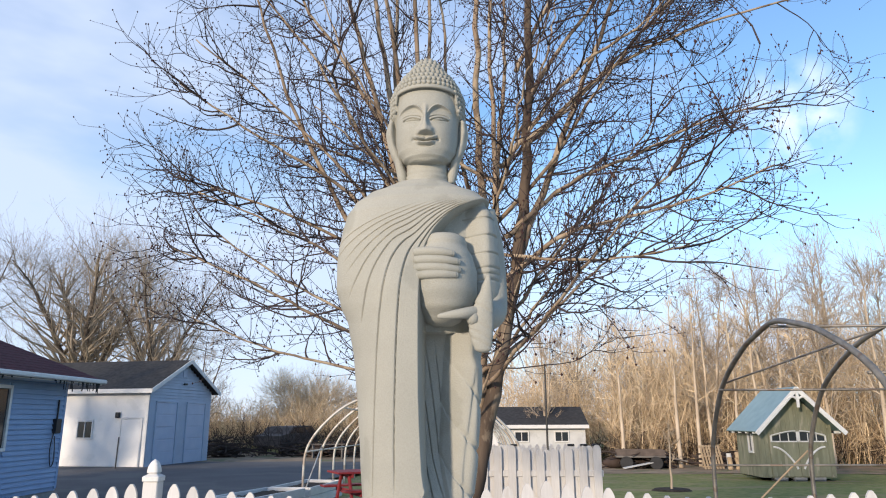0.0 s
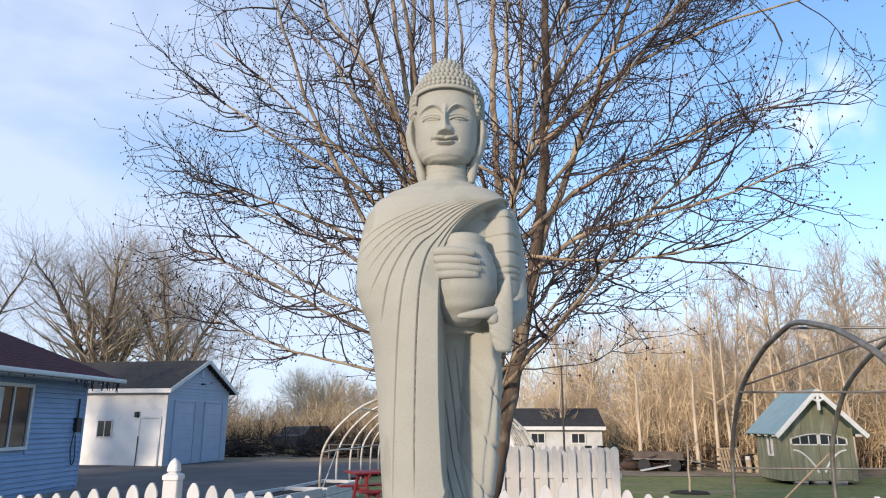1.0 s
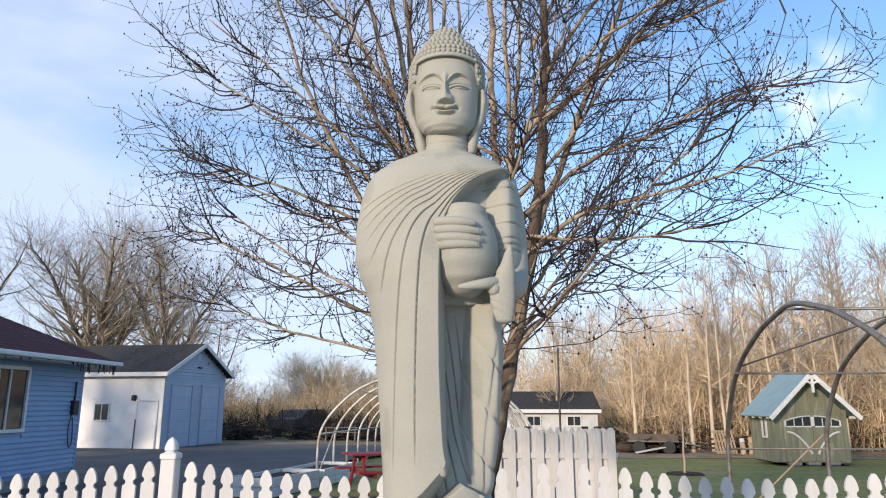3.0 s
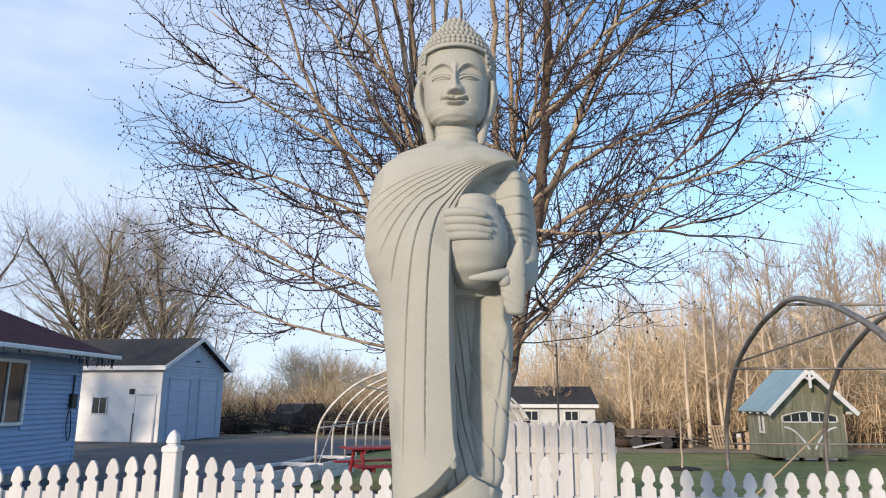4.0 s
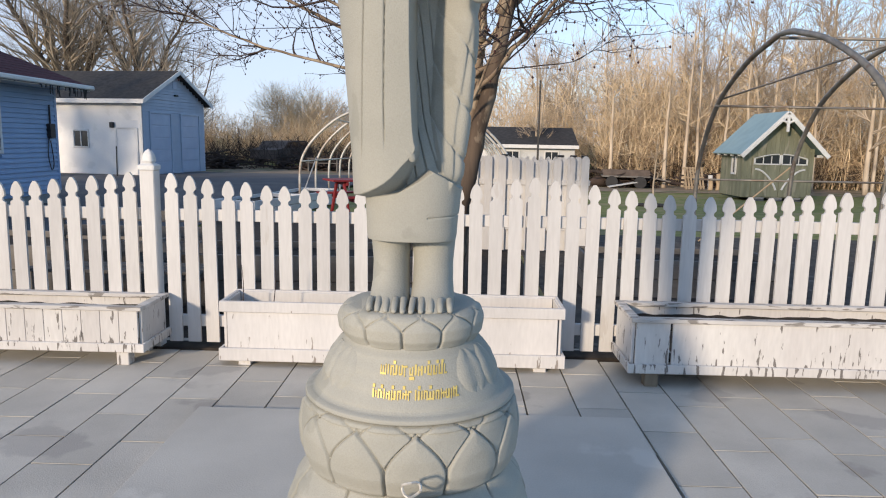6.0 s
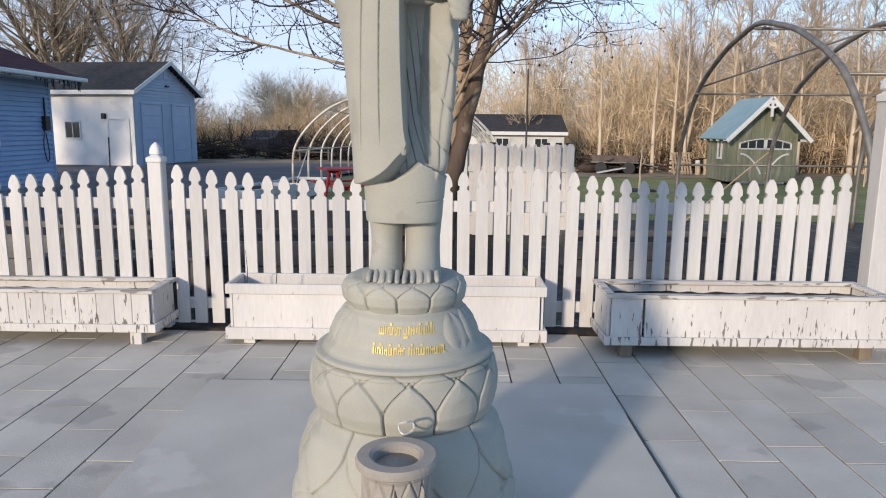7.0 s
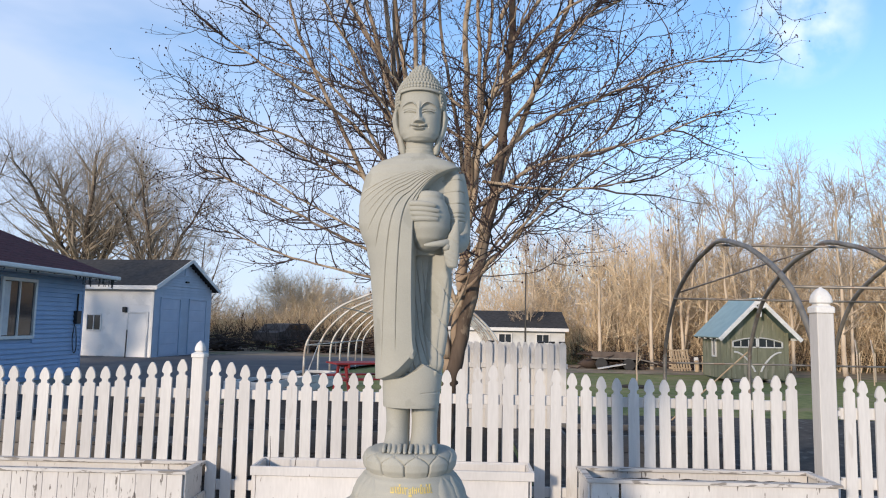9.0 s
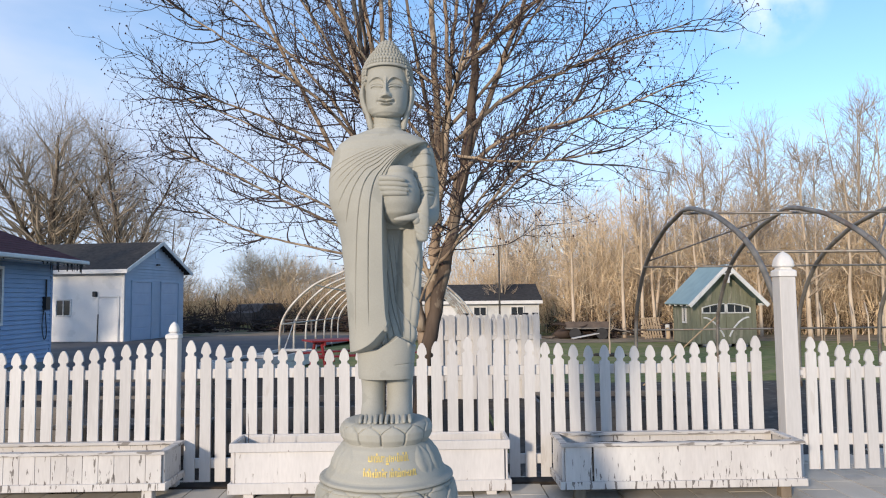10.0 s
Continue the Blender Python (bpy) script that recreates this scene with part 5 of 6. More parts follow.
def build_house():
    root = thing("house", (-8.75, 14.0, 0), "blue vinyl-sided house with dark red hip roof and white eaves", "house")
    # wall facing the garden runs back along -y; a second wall faces the garage
    t = 0.2
    link("wall", boxes([((-t / 2, -6, 1.45), (t, 12, 2.5))]), M_SIDING, root)
    link("wall", boxes([((-4.2, -t / 2, 1.45), (7.98, t, 2.5))]), M_SIDING, root)
    link("wall", boxes([((-4.2, -12 + t / 2, 1.45), (7.98, t, 2.5))]), M_SIDING, root)
    link("foundation", boxes([((-4.1, -6, 0.1), (8.16, 11.96, 0.4))]), M_FOUND, root)
    at = pose(0, -12, 0, 0, 0, 90)
    lap_siding(root, 0.1, 11.93, 0.3, 2.66, 0.105, at, M_SIDING, skip=((8.70, 9.95, 1.12, 2.47),))
    box("corner_board", (0.014, -0.03, 1.45), (0.03, 0.09, 2.4), M_SIDING, root)
    window(root, pose(0.02, -2.66, 1.79, 0, 0, 90), 1.08, 1.17, 0.07, 2, True)
    # hip roof
    o, z0, run, sl = 0.55, 2.68, 4.3, 0.5
    x0, x1, y0, y1 = -8.4 - o, o, -12 - o, o
    zr = z0 + sl * (x1 - x0) / 2
    c = (x1 - x0) / 2
    v = [(x0, y0, z0), (x1, y0, z0), (x1, y1, z0), (x0, y1, z0), ((x0 + x1) / 2, y0 + c, zr), ((x0 + x1) / 2, y1 - c, zr)]
    v += [(a, b, d - 0.09) for a, b, d in v[:4]]
    f = [(1, 2, 5, 4), (3, 0, 4, 5), (0, 1, 4), (2, 3, 5), (6, 7, 1, 0), (7, 8, 2, 1), (8, 9, 3, 2), (9, 6, 0, 3), (9, 8, 7, 6)]
    link("roof", mesh(v, f), M_REDROOF, root, "dark red shingled hip roof")
    # courses of shingles along the visible slope
    n = 34
    for i in range(n):
        d = (x1 - (x0 + x1) / 2) * i / n
        a, b = y0 + d, y1 - d
        zc = z0 + sl * d + 0.008
        st = c / n
        vv = [(x1 - d + 0.0, a, zc + 0.006), (x1 - d, b, zc + 0.006), (x1 - d - st, b - st, zc + sl * st), (x1 - d - st, a + st, zc + sl * st), (x1 - d, a, zc - 0.01), (x1 - d, b, zc - 0.01)]
        link("shingle_course", mesh(vv, [(0, 1, 2, 3), (0, 4, 5, 1)]), M_REDROOF, root)
    box("gutter", (x1 + 0.05, (y0 + y1) / 2, z0 - 0.04), (0.1, y1 - y0 + 0.1, 0.1), M_TRIM, root, "white eaves gutter", bevel=0.02)
    box("gutter", ((x0 + x1) / 2, y1 + 0.055, z0 - 0.04), (x1 - x0, 0.1, 0.1), M_TRIM, root, bevel=0.02)
    link("soffit", boxes([((x1 - o / 2, (y0 + y1) / 2, z0 - 0.105), (o, y1 - y0, 0.02))]), M_TRIM, root)
    # strings of unlit eaves lights, bunched at the corner
    re = random.Random(31)
    for k in range(34):
        y = 0.35 - 1.5 * re.random() ** 1.6 if k < 22 else -0.6 - 5 * re.random()
        ln = re.uniform(0.06, 0.24) if k < 22 else re.uniform(0.03, 0.09)
        tb = Tubes()
        yy = y + re.uniform(-0.03, 0.03)
        tb.add([(x1 + 0.03, y, z0 - 0.08), (x1 + 0.035, yy, z0 - 0.08 - ln * 0.5), (x1 + 0.03, y, z0 - 0.08 - ln)], re.uniform(0.007, 0.016), 5)
        link("eaves_light", tb.mesh(), M_BLACK, root)
    # meter box and cable by the corner
    box("meter_box", (0.06, -0.32, 1.62), (0.1, 0.2, 0.32), M_BLACK, root, "dark electricity meter box")
    tb = Tubes()
    tb.add([(0.05, -0.32, 1.78), (0.05, -0.32, 2.2)], 0.02, 8)
    tb.add(smooth_path([(0.06, -0.4, 1.5), (0.07, -0.5, 1.1), (0.08, -0.42, 0.75), (0.07, -0.3, 0.9), (0.06, -0.36, 1.4)], 6), 0.012, 6)
    link("cable", tb.mesh(), M_BLACK, root, "black cable loop")


def build_garage():
    # gable facing the yard, long white side facing the garden
    near, far = Vector((-11.9, 25.4, 0)), Vector((-11.15, 30.1, 0))
    d = (far - near)
    W = d.length
    turn = math.degrees(math.atan2(d.y, d.x)) - 90
    L = 9.0
    mid = (near + far) / 2
    inward = Vector((-d.y, d.x, 0)).normalized()
    c = mid + inward * L / 2
    root = thing("garage", (c.x, c.y, -0.03), "two-door garage with blue gable, white side wall and grey shingle roof", "garage", turn=turn)
    eave, peak = 3.05, 4.22
    sl, half = gable_house(root, L, W, eave, peak, 0.3, 0.3, M_WHITEWALL, M_GREYROOF, M_GARAGE)
    at = pose(L / 2 + 0.001, -W / 2, 0, 0, 0, 90)
    dw = 1.55
    skip = ((0.45, 0.45 + dw, 0, 2.5), (W - 0.5 - dw, W - 0.5, 0, 2.5))
    lap_siding(root, 0.02, W - 0.02, 0.02, eave - 0.02, 0.12, at, M_GARAGE, skip=skip)
    n = 9
    for i in range(n):
        z = eave + i * 0.12
        cut = (z + 0.12 - eave) / sl
        if W - 2 * cut > 0.2:
            lap_siding(root, cut, W - cut, z, z + 0.121, 0.12, at, M_GARAGE)
    for a in (0.45, W - 0.5 - dw):
        dr = link("garage_door", boxes([((0, 0, 1.25), (dw - 0.1, 0.04, 2.46))]), M_BLUEDOOR, root, "closed pale blue overhead door")
        dr.matrix_basis = at @ pose(a + dw / 2, -0.005, 0.0)
        for k in range(5):
            link("panel", boxes([((0, -0.028, 0.28 + 0.49 * k), (dw - 0.16, 0.016, 0.44))], 0.006), M_BLUEDOOR, dr)
        link("door_frame", boxes([((-dw / 2 + 0.02, -0.02, 1.26), (0.06, 0.08, 2.52)), ((dw / 2 - 0.02, -0.02, 1.26), (0.06, 0.08, 2.52)), ((0, -0.02, 2.51), (dw - 0.03, 0.08, 0.06))], 0.004), M_PALEBLUE, dr)
    for sy in (-1, 1):
        ln = math.hypot(half, half * sl)
        box("barge_board", (L / 2 + 0.31, sy * half / 2, peak - half * sl / 2 + 0.02), (0.035, ln + 0.02, 0.16), M_TRIM, root, "white barge board", rot=(-sy * math.degrees(math.atan(sl)), 0, 0))
    box("fascia", (0, -half - 0.02, peak - half * sl + 0.0), (L + 0.6, 0.03, 0.17), M_TRIM, root, "white eaves board")
    box("gable_vent", (L / 2 + 0.03, 0, 3.72), (0.04, 0.3, 0.34), M_BLUEDOOR, root, "round-topped gable vent", bevel=0.015)
    box("gable_lamp", (L / 2 + 0.05, 0.05, 3.28), (0.1, 0.22, 0.07), M_BLACK, root)
    # white side wall details
    lap_siding(root, -L / 2 + 0.02, L / 2 - 0.02, 0.05, eave - 0.05, 0.125, pose(0, -W / 2 - 0.001, 0), M_WHITEWALL, skip=((L / 2 - 3.08, L / 2 - 2.36, 1.06, 1.78), (L / 2 - 1.18, L / 2 - 0.18, 0, 2.1)), lip=0.014)
    box("corner_board", (L / 2 - 0.03, -W / 2 - 0.012, eave / 2), (0.08, 0.03, eave - 0.05), M_TRIM, root)
    yw = -W / 2
    window(root, pose(L / 2 - 2.72, yw - 0.003, 1.42), 0.62, 0.62, 0.05, 2)
    dr = link("side_door", boxes([((0, 0, 0.9), (0.86, 0.05, 1.8))], 0.004), M_WHITEWALL, root, "plain white side door, closed")
    dr.matrix_basis = pose(L / 2 - 0.68, yw - 0.01, 0.02)
    link("door_frame", boxes([((-0.46, -0.01, 0.93), (0.07, 0.07, 1.86)), ((0.46, -0.01, 0.93), (0.07, 0.07, 1.86)), ((0, -0.01, 1.85), (0.85, 0.07, 0.07))], 0.004), M_TRIM, dr)
    box("wall_lamp", (L / 2 - 1.28, yw - 0.07, 1.98), (0.16, 0.14, 0.22), M_BLACK, root, "small dark wall lamp", bevel=0.02)
    box("wall_lamp", (L / 2 - 0.3, yw - 0.05, 2.85), (0.2, 0.1, 0.07), M_BLACK, root)
    p = Tubes()
    p.add([(0, 0, 0), (0.02, 0, 1.15)], 0.025, 6)
    q = link("yard_post", p.mesh(), M_BLACK)
    q.matrix_world = pose(-12.6, 24.6, -0.02)
    tagged(q, "thin dark post standing by the white garage wall", "post")


def build_store():
    root = thing("white_store", (2.2, 33.5 + 1.5, ground_z(4, 34)), "long low white outbuilding with a dark grey roof", "outbuilding")
    L, W, eave, peak = 8.4, 4.2, 1.92, 2.72
    sl, half = gable_house(root, L, W, eave, peak, 0.25, 0.15, M_STOREWALL, M_GREYROOF, M_STOREWALL)
    box("fascia", (0, -half - 0.02, peak - half * sl + 0.0), (L + 0.3, 0.03, 0.17), M_TRIM, root, "white eaves board")
    for x in (3.05, 1.1):
        window(root, pose(x, -W / 2 - 0.004, 1.35), 0.62, 0.42, 0.05, 2)
    dr = link("door", boxes([((0, 0, 0.85), (0.8, 0.05, 1.7))], 0.004), M_TRIM, root, "white door, closed")
    dr.matrix_basis = pose(-0.4, -W / 2 - 0.01, 0.02)
    box("wall_lamp", (-1.05, -W / 2 - 0.06, 1.45), (0.14, 0.1, 0.18), M_BLACK, root)


def build_shed():
    # front gable to the garden; own x along the front, y to the back
    x, y = 10.12, 21.2
    root = thing("garden_shed", (x + 1.14, y + 1.1, ground_z(x, y) - 0.02), "weathered green garden shed with teal roof and white gable truss", "shed", turn=0)
    W, D, eave, peak = 2.32, 1.9, 1.72, 2.88
    t = 0.1
    link("wall", boxes([((-W / 2 + t / 2, 0, eave / 2 + 0.06), (t, D - 0.004, eave - 0.1))]), M_GREENWOOD, root)
    link("wall", boxes([((W / 2 - t / 2, 0, eave / 2 + 0.06), (t, D - 0.004, eave - 0.1))]), M_GREENWOOD, root)
    pr = prism([(-W / 2 + t + 0.002, 0.1), (W / 2 - t - 0.002, 0.1), (W / 2 - t - 0.002, eave), (0, peak - 0.12), (-W / 2 + t + 0.002, eave)], t)
    for sy in (-1, 1):
        o = link("gable_wall", pr if sy < 0 else pr.copy(), M_GREENWOOD, root)
        o.matrix_basis = pose(0, sy * (D / 2 - t / 2), 0)
    nb = 16
    for k in range(nb):
        u = -W / 2 + W * (k + 0.5) / nb
        top = eave + (peak - eave) * (1 - abs(u) / (W / 2)) - 0.16
        box("board", (u, -D / 2 - 0.008, top / 2 + 0.05), (W / nb - 0.006, 0.016, top - 0.1), M_GREENWOOD, root, bevel=0.002)
    for k in range(14):
        v = -D / 2 + D * (k + 0.5) / 14
        box("board", (-W / 2 - 0.008, v, eave / 2 + 0.05), (0.016, D / 14 - 0.006, eave - 0.1), M_GREENWOOD, root, bevel=0.002)
    sl = (peak - eave) / (W / 2)
    half = W / 2 + 0.24
    ln = math.hypot(half, half * sl)
    a = math.degrees(math.atan(sl))
    for sx in (-1, 1):
        rf = box("roof", (sx * half / 2, -0.08, peak - half * sl / 2 + 0.04), (ln, D + 0.75, 0.05), M_TEAL, root, "pale teal metal roof", rot=(0, sx * a, 0))
        for k in range(9):
            link("seam", boxes([((0, -D / 2 - 0.2 + (D + 0.45) * k / 8, 0.036), (ln - 0.02, 0.025, 0.022))]), M_TEAL, rf).matrix_basis = Matrix()
        box("barge_board", (sx * half / 2, -D / 2 - 0.46, peak - half * sl / 2 - 0.01), (ln + 0.03, 0.04, 0.14), M_TRIM, root, "white barge board", rot=(0, sx * a, 0))
        for k in range(8):
            box("rafter_end", (sx * (half - 0.1), -D / 2 - 0.1 + (D + 0.2) * k / 7, peak - half * sl + 0.02), (0.2, 0.05, 0.08), M_BLACK if k % 2 else M_TRIM, root)
    # white gable truss
    yt = -D / 2 - 0.46
    box("truss_post", (0, yt, peak - 0.33), (0.09, 0.05, 0.55), M_TRIM, root, "white king post")
    for sx in (-1, 1):
        pts = [(sx * (0.02 + 0.38 * u), yt, peak - 0.36 + 0.02 + 0.10 * math.sin(u * math.pi) - 0.12 * u * u) for u in [i / 8 for i in range(9)]]
        tb = Tubes()
        tb.add(pts, 0.038, 6)
        link("truss_brace", tb.mesh(), M_TRIM, root, "curved white brace")
    # double doors with arched lights and curved white strap
    yd = -D / 2 - 0.03
    for sx in (-1, 1):
        dr = link("door", boxes([((sx * 0.46, 0, 0.72), (0.9, 0.03, 1.3))], 0.004), M_GREENWOOD, root, "green plank door leaf, closed")
        dr.matrix_basis = pose(0.05, yd, 0.06)
        n = 10
        outl = [(0.04, 1.16), (0.84, 1.16)] + [(0.84 - 0.8 * i / n, 1.30 + 0.15 * math.sin(math.pi / 2 * (i / n))) for i in range(n + 1)]
        gl = prism([(sx * p, q) for p, q in outl], 0.02)
        o = link("pane", gl, M_GLASS, dr, "dark arched window light")
        o.matrix_basis = pose(0, -0.022, 0)
        bars = [((sx * 0.44, -0.035, 1.15), (0.86, 0.03, 0.04)), ((sx * 0.03, -0.035, 1.3), (0.05, 0.03, 0.32)), ((sx * 0.86, -0.035, 1.23), (0.05, 0.03, 0.2)), ((sx * 0.31, -0.035, 1.28), (0.025, 0.03, 0.26)), ((sx * 0.58, -0.035, 1.26), (0.025, 0.03, 0.24))]
        link("sash", boxes(bars), M_TRIM, dr, "white sash bars")
        tb = Tubes()
        tb.add([(sx * (0.86 - 0.8 * i / n), -0.035, 1.34 + 0.14 * math.sin(math.pi / 2 * (i / n))) for i in range(n + 1)], 0.02, 5)
        link("sash_arch", tb.mesh(), M_TRIM, dr)
        tb = Tubes()
        m = 12
        tb.add([(sx * (0.10 + 0.72 * (i / m)), -0.03, 0.30 + 0.68 * math.sin(math.pi / 2 * i / m) ** 0.8) for i in range(m + 1)], 0.032, 6)
        link("strap", tb.mesh(), M_TRIM, dr, "curved white brace")
    window(root, pose(-W / 2 - 0.02, -0.3, 1.2, 0, 0, -90), 0.24, 0.62, 0.06, 1)
    for k in range(3):
        box("step_block", (-0.6 + 0.6 * k, -D / 2 + 0.1, 0.03), (0.4, 0.3, 0.14), M_FOUND, root, "concrete block")


# ---- hoop frames ----
def build_arch_frame():
    root = thing("greenhouse_frame", (4.38, 6.25, 0), "bare weathered steel greenhouse frame of pointed hoops on the lawn", "greenhouse frame")
    xs = [0, 1.47, 2.94, 4.41, 5.88]
    pts = [(-2.8, 0.0), (-2.78, 1.05), (-2.6, 1.6), (-2.05, 2.26), (-1.15, 2.72), (-0.45, 2.91), (-0.12, 2.97), (0.12, 2.97), (0.45, 2.91), (1.15, 2.72), (2.05, 2.26), (2.6, 1.6), (2.78, 1.05), (2.8, 0.0)]
    pts = [(a * 0.95, b * 0.966) for a, b in pts]
    for x in xs:
        t = Tubes()
        t.add(smooth_path([(x, a, b + ground_z(4.55 + x, 7 + a)) for a, b in pts], 5), 0.034, 8)
        link("hoop", t.mesh(), M_PIPE, root, smooth=True)
    for a, b in ((0.0, 2.86), (-1.95, 2.18), (1.95, 2.18), (2.65, 1.08)):
        t = Tubes()
        t.add([(xs[0] - 0.05, a, b - 0.045), (xs[-1], a, b - 0.045)], 0.017, 6)
        link("purlin", t.mesh(), M_PIPE, root, smooth=True)
    for a in (-1, 1):
        t = Tubes()
        t.add([(0.0, a * 1.95, 2.22), (1.47, 0.0, 2.85)] if a > 0 else [(1.47, -1.95, 2.22), (2.94, 0.0, 2.85)], 0.013, 6)
        link("brace", t.mesh(), M_PIPE, root, smooth=True)
    t = Tubes()
    t.add([(0.1, 2.65, 0.05), (1.45, 2.65, 1.25)], 0.013, 6)
    link("brace", t.mesh(), M_PALLET, root, "pale wooden diagonal brace")


def build_tunnel_frame():
    root = thing("tunnel_frame", (-0.58, 13.7, 0), "row of pale bare greenhouse hoops over a garden bed", "greenhouse frame")
    half = [(-2.42, 0.0), (-2.42, 0.85), (-2.33, 1.25), (-2.05, 1.65), (-1.56, 2.07), (-0.95, 2.34), (-0.4, 2.55)]
    pts = half + [(0.0, 2.66)] + [(-a, b) for a, b in reversed(half)]
    for k in range(7):
        t = Tubes()
        t.add(smooth_path([(a, k * 1.8, b + ground_z(-0.58, 13.7 + 1.8 * k) - 0.03) for a, b in pts], 5), 0.03, 8)
        link("hoop", t.mesh(), M_PIPELIGHT, root, smooth=True)
    for a, b in ((0.0, 2.66), (-1.56, 2.07), (1.56, 2.07), (-2.36, 1.12), (2.36, 1.12)):
        t = Tubes()
        t.add([(a, -0.1, b - 0.05 + ground_z(-0.58, 13.7)), (a, 10.9, b - 0.05 + ground_z(-0.58, 24.5))], 0.018, 6)
        link("purlin", t.mesh(), M_PIPELIGHT, root, smooth=True)
    t = Tubes()
    t.add([(-2.42, 0.0, 0.1), (-2.4, 1.8, 1.1)], 0.016, 6)
    link("brace", t.mesh(), M_PIPELIGHT, root, smooth=True)


def build_picnic_table():
    root = thing("picnic_table", (-0.95, 12.4, ground_z(-1, 12) - 0.02), "red painted wooden picnic table with fixed benches on the grass", "picnic table", turn=-62)
    for k in range(5):
        box("top_board", ((k - 2) * 0.15, 0, 0.755), (0.142, 2.4, 0.036), M_RED, root)
    for sx in (-1, 1):
        for k in range(2):
            box("bench_board", (sx * (0.60 + 0.15 * k), 0, 0.45), (0.142, 2.4, 0.036), M_RED, root)
    for y in (-0.9, 0.9):
        box("top_brace", (0, y, 0.70), (0.72, 0.04, 0.085), M_RED, root)
        box("bench_brace", (0, y + 0.042, 0.39), (1.55, 0.04, 0.085), M_RED, root)
        for sx in (-1, 1):
            box("leg", (sx * 0.40, y - 0.042, 0.37), (0.09, 0.04, 0.86), M_RED, root, rot=(0, sx * -27, 0))


def build_board_fence():
    root = thing("board_fence", (1.7, 7.8, 0), "tall white board fence with dark-capped posts across the lawn", "fence")
    r = random.Random(3)
    x = -0.85
    k = 0
    while x < 0.72:
        h = 1.33 + 0.03 * math.sin(k * 0.5) + r.uniform(-0.01, 0.01)
        o = link("board", prism([(-0.055, 0), (0.055, 0), (0.055, h - 0.05), (0.03, h - 0.01), (0.0, h), (-0.03, h - 0.01), (-0.055, h - 0.05)], 0.02), M_WHITE, root)
        o.matrix_basis = pose(x, 0.0 if k % 2 else -0.05, 0.02)
        x += 0.098
        k += 1
    for z in (0.35, 1.0):
        box("rail", (-0.05, -0.025, z), (1.7, 0.028, 0.08), M_WHITE, root)
    for x in (-0.42, 0.38, 0.56, 0.72):
        p = box("post", (x, 0.06, 0.68), (0.07, 0.07, 1.36), M_WHITE, root)
        link("post_cap", boxes([((x, 0.06, 1.375), (0.09, 0.09, 0.03))], 0.006), M_BLACK, p, "dark flat cap")
    # second, farther run of pointed boards
    root2 = thing("picket_fence", (1.9, 9.4, 0), "white pointed board fence further back on the lawn", "fence")
    for k in range(14):
        o = link("picket", picket_mesh(1.32), M_WHITE, root2)
        o.matrix_basis = pose(-0.95 + 0.115 * k, 0, 0.02)
    for z in (0.3, 1.0):
        box("rail", (-0.2, 0.032, z), (1.7, 0.04, 0.085), M_WHITE, root2)


def raised_bed(x, y, L, W, h, turn, material, label):
    root = thing("raised_bed", (x, y, -0.02), label, "raised bed", "raised garden beds", turn=turn)
    for k in range(2):
        z = h / 4 + h / 2 * k
        for sy in (-1, 1):
            box("plank", (0, sy * W / 2, z), (L, 0.04, h / 2 - 0.008), material, root)
        for sx in (-1, 1):
            box("plank", (sx * (L / 2 - 0.02), 0, z), (0.04, W - 0.05, h / 2 - 0.008), material, root)
    v = [((i / 10 - 0.5) * (L - 0.08), (j / 6 - 0.5) * (W - 0.08), h - 0.07 + 0.03 * noise.noise((i + x, j + y, 0))) for j in range(7) for i in range(11)]
    f = [(j * 11 + i, j * 11 + i + 1, (j + 1) * 11 + i + 1, (j + 1) * 11 + i) for j in range(6) for i in range(10)]
    link("soil", mesh(v, f), M_SOIL, root, "bare dark soil", smooth=True)


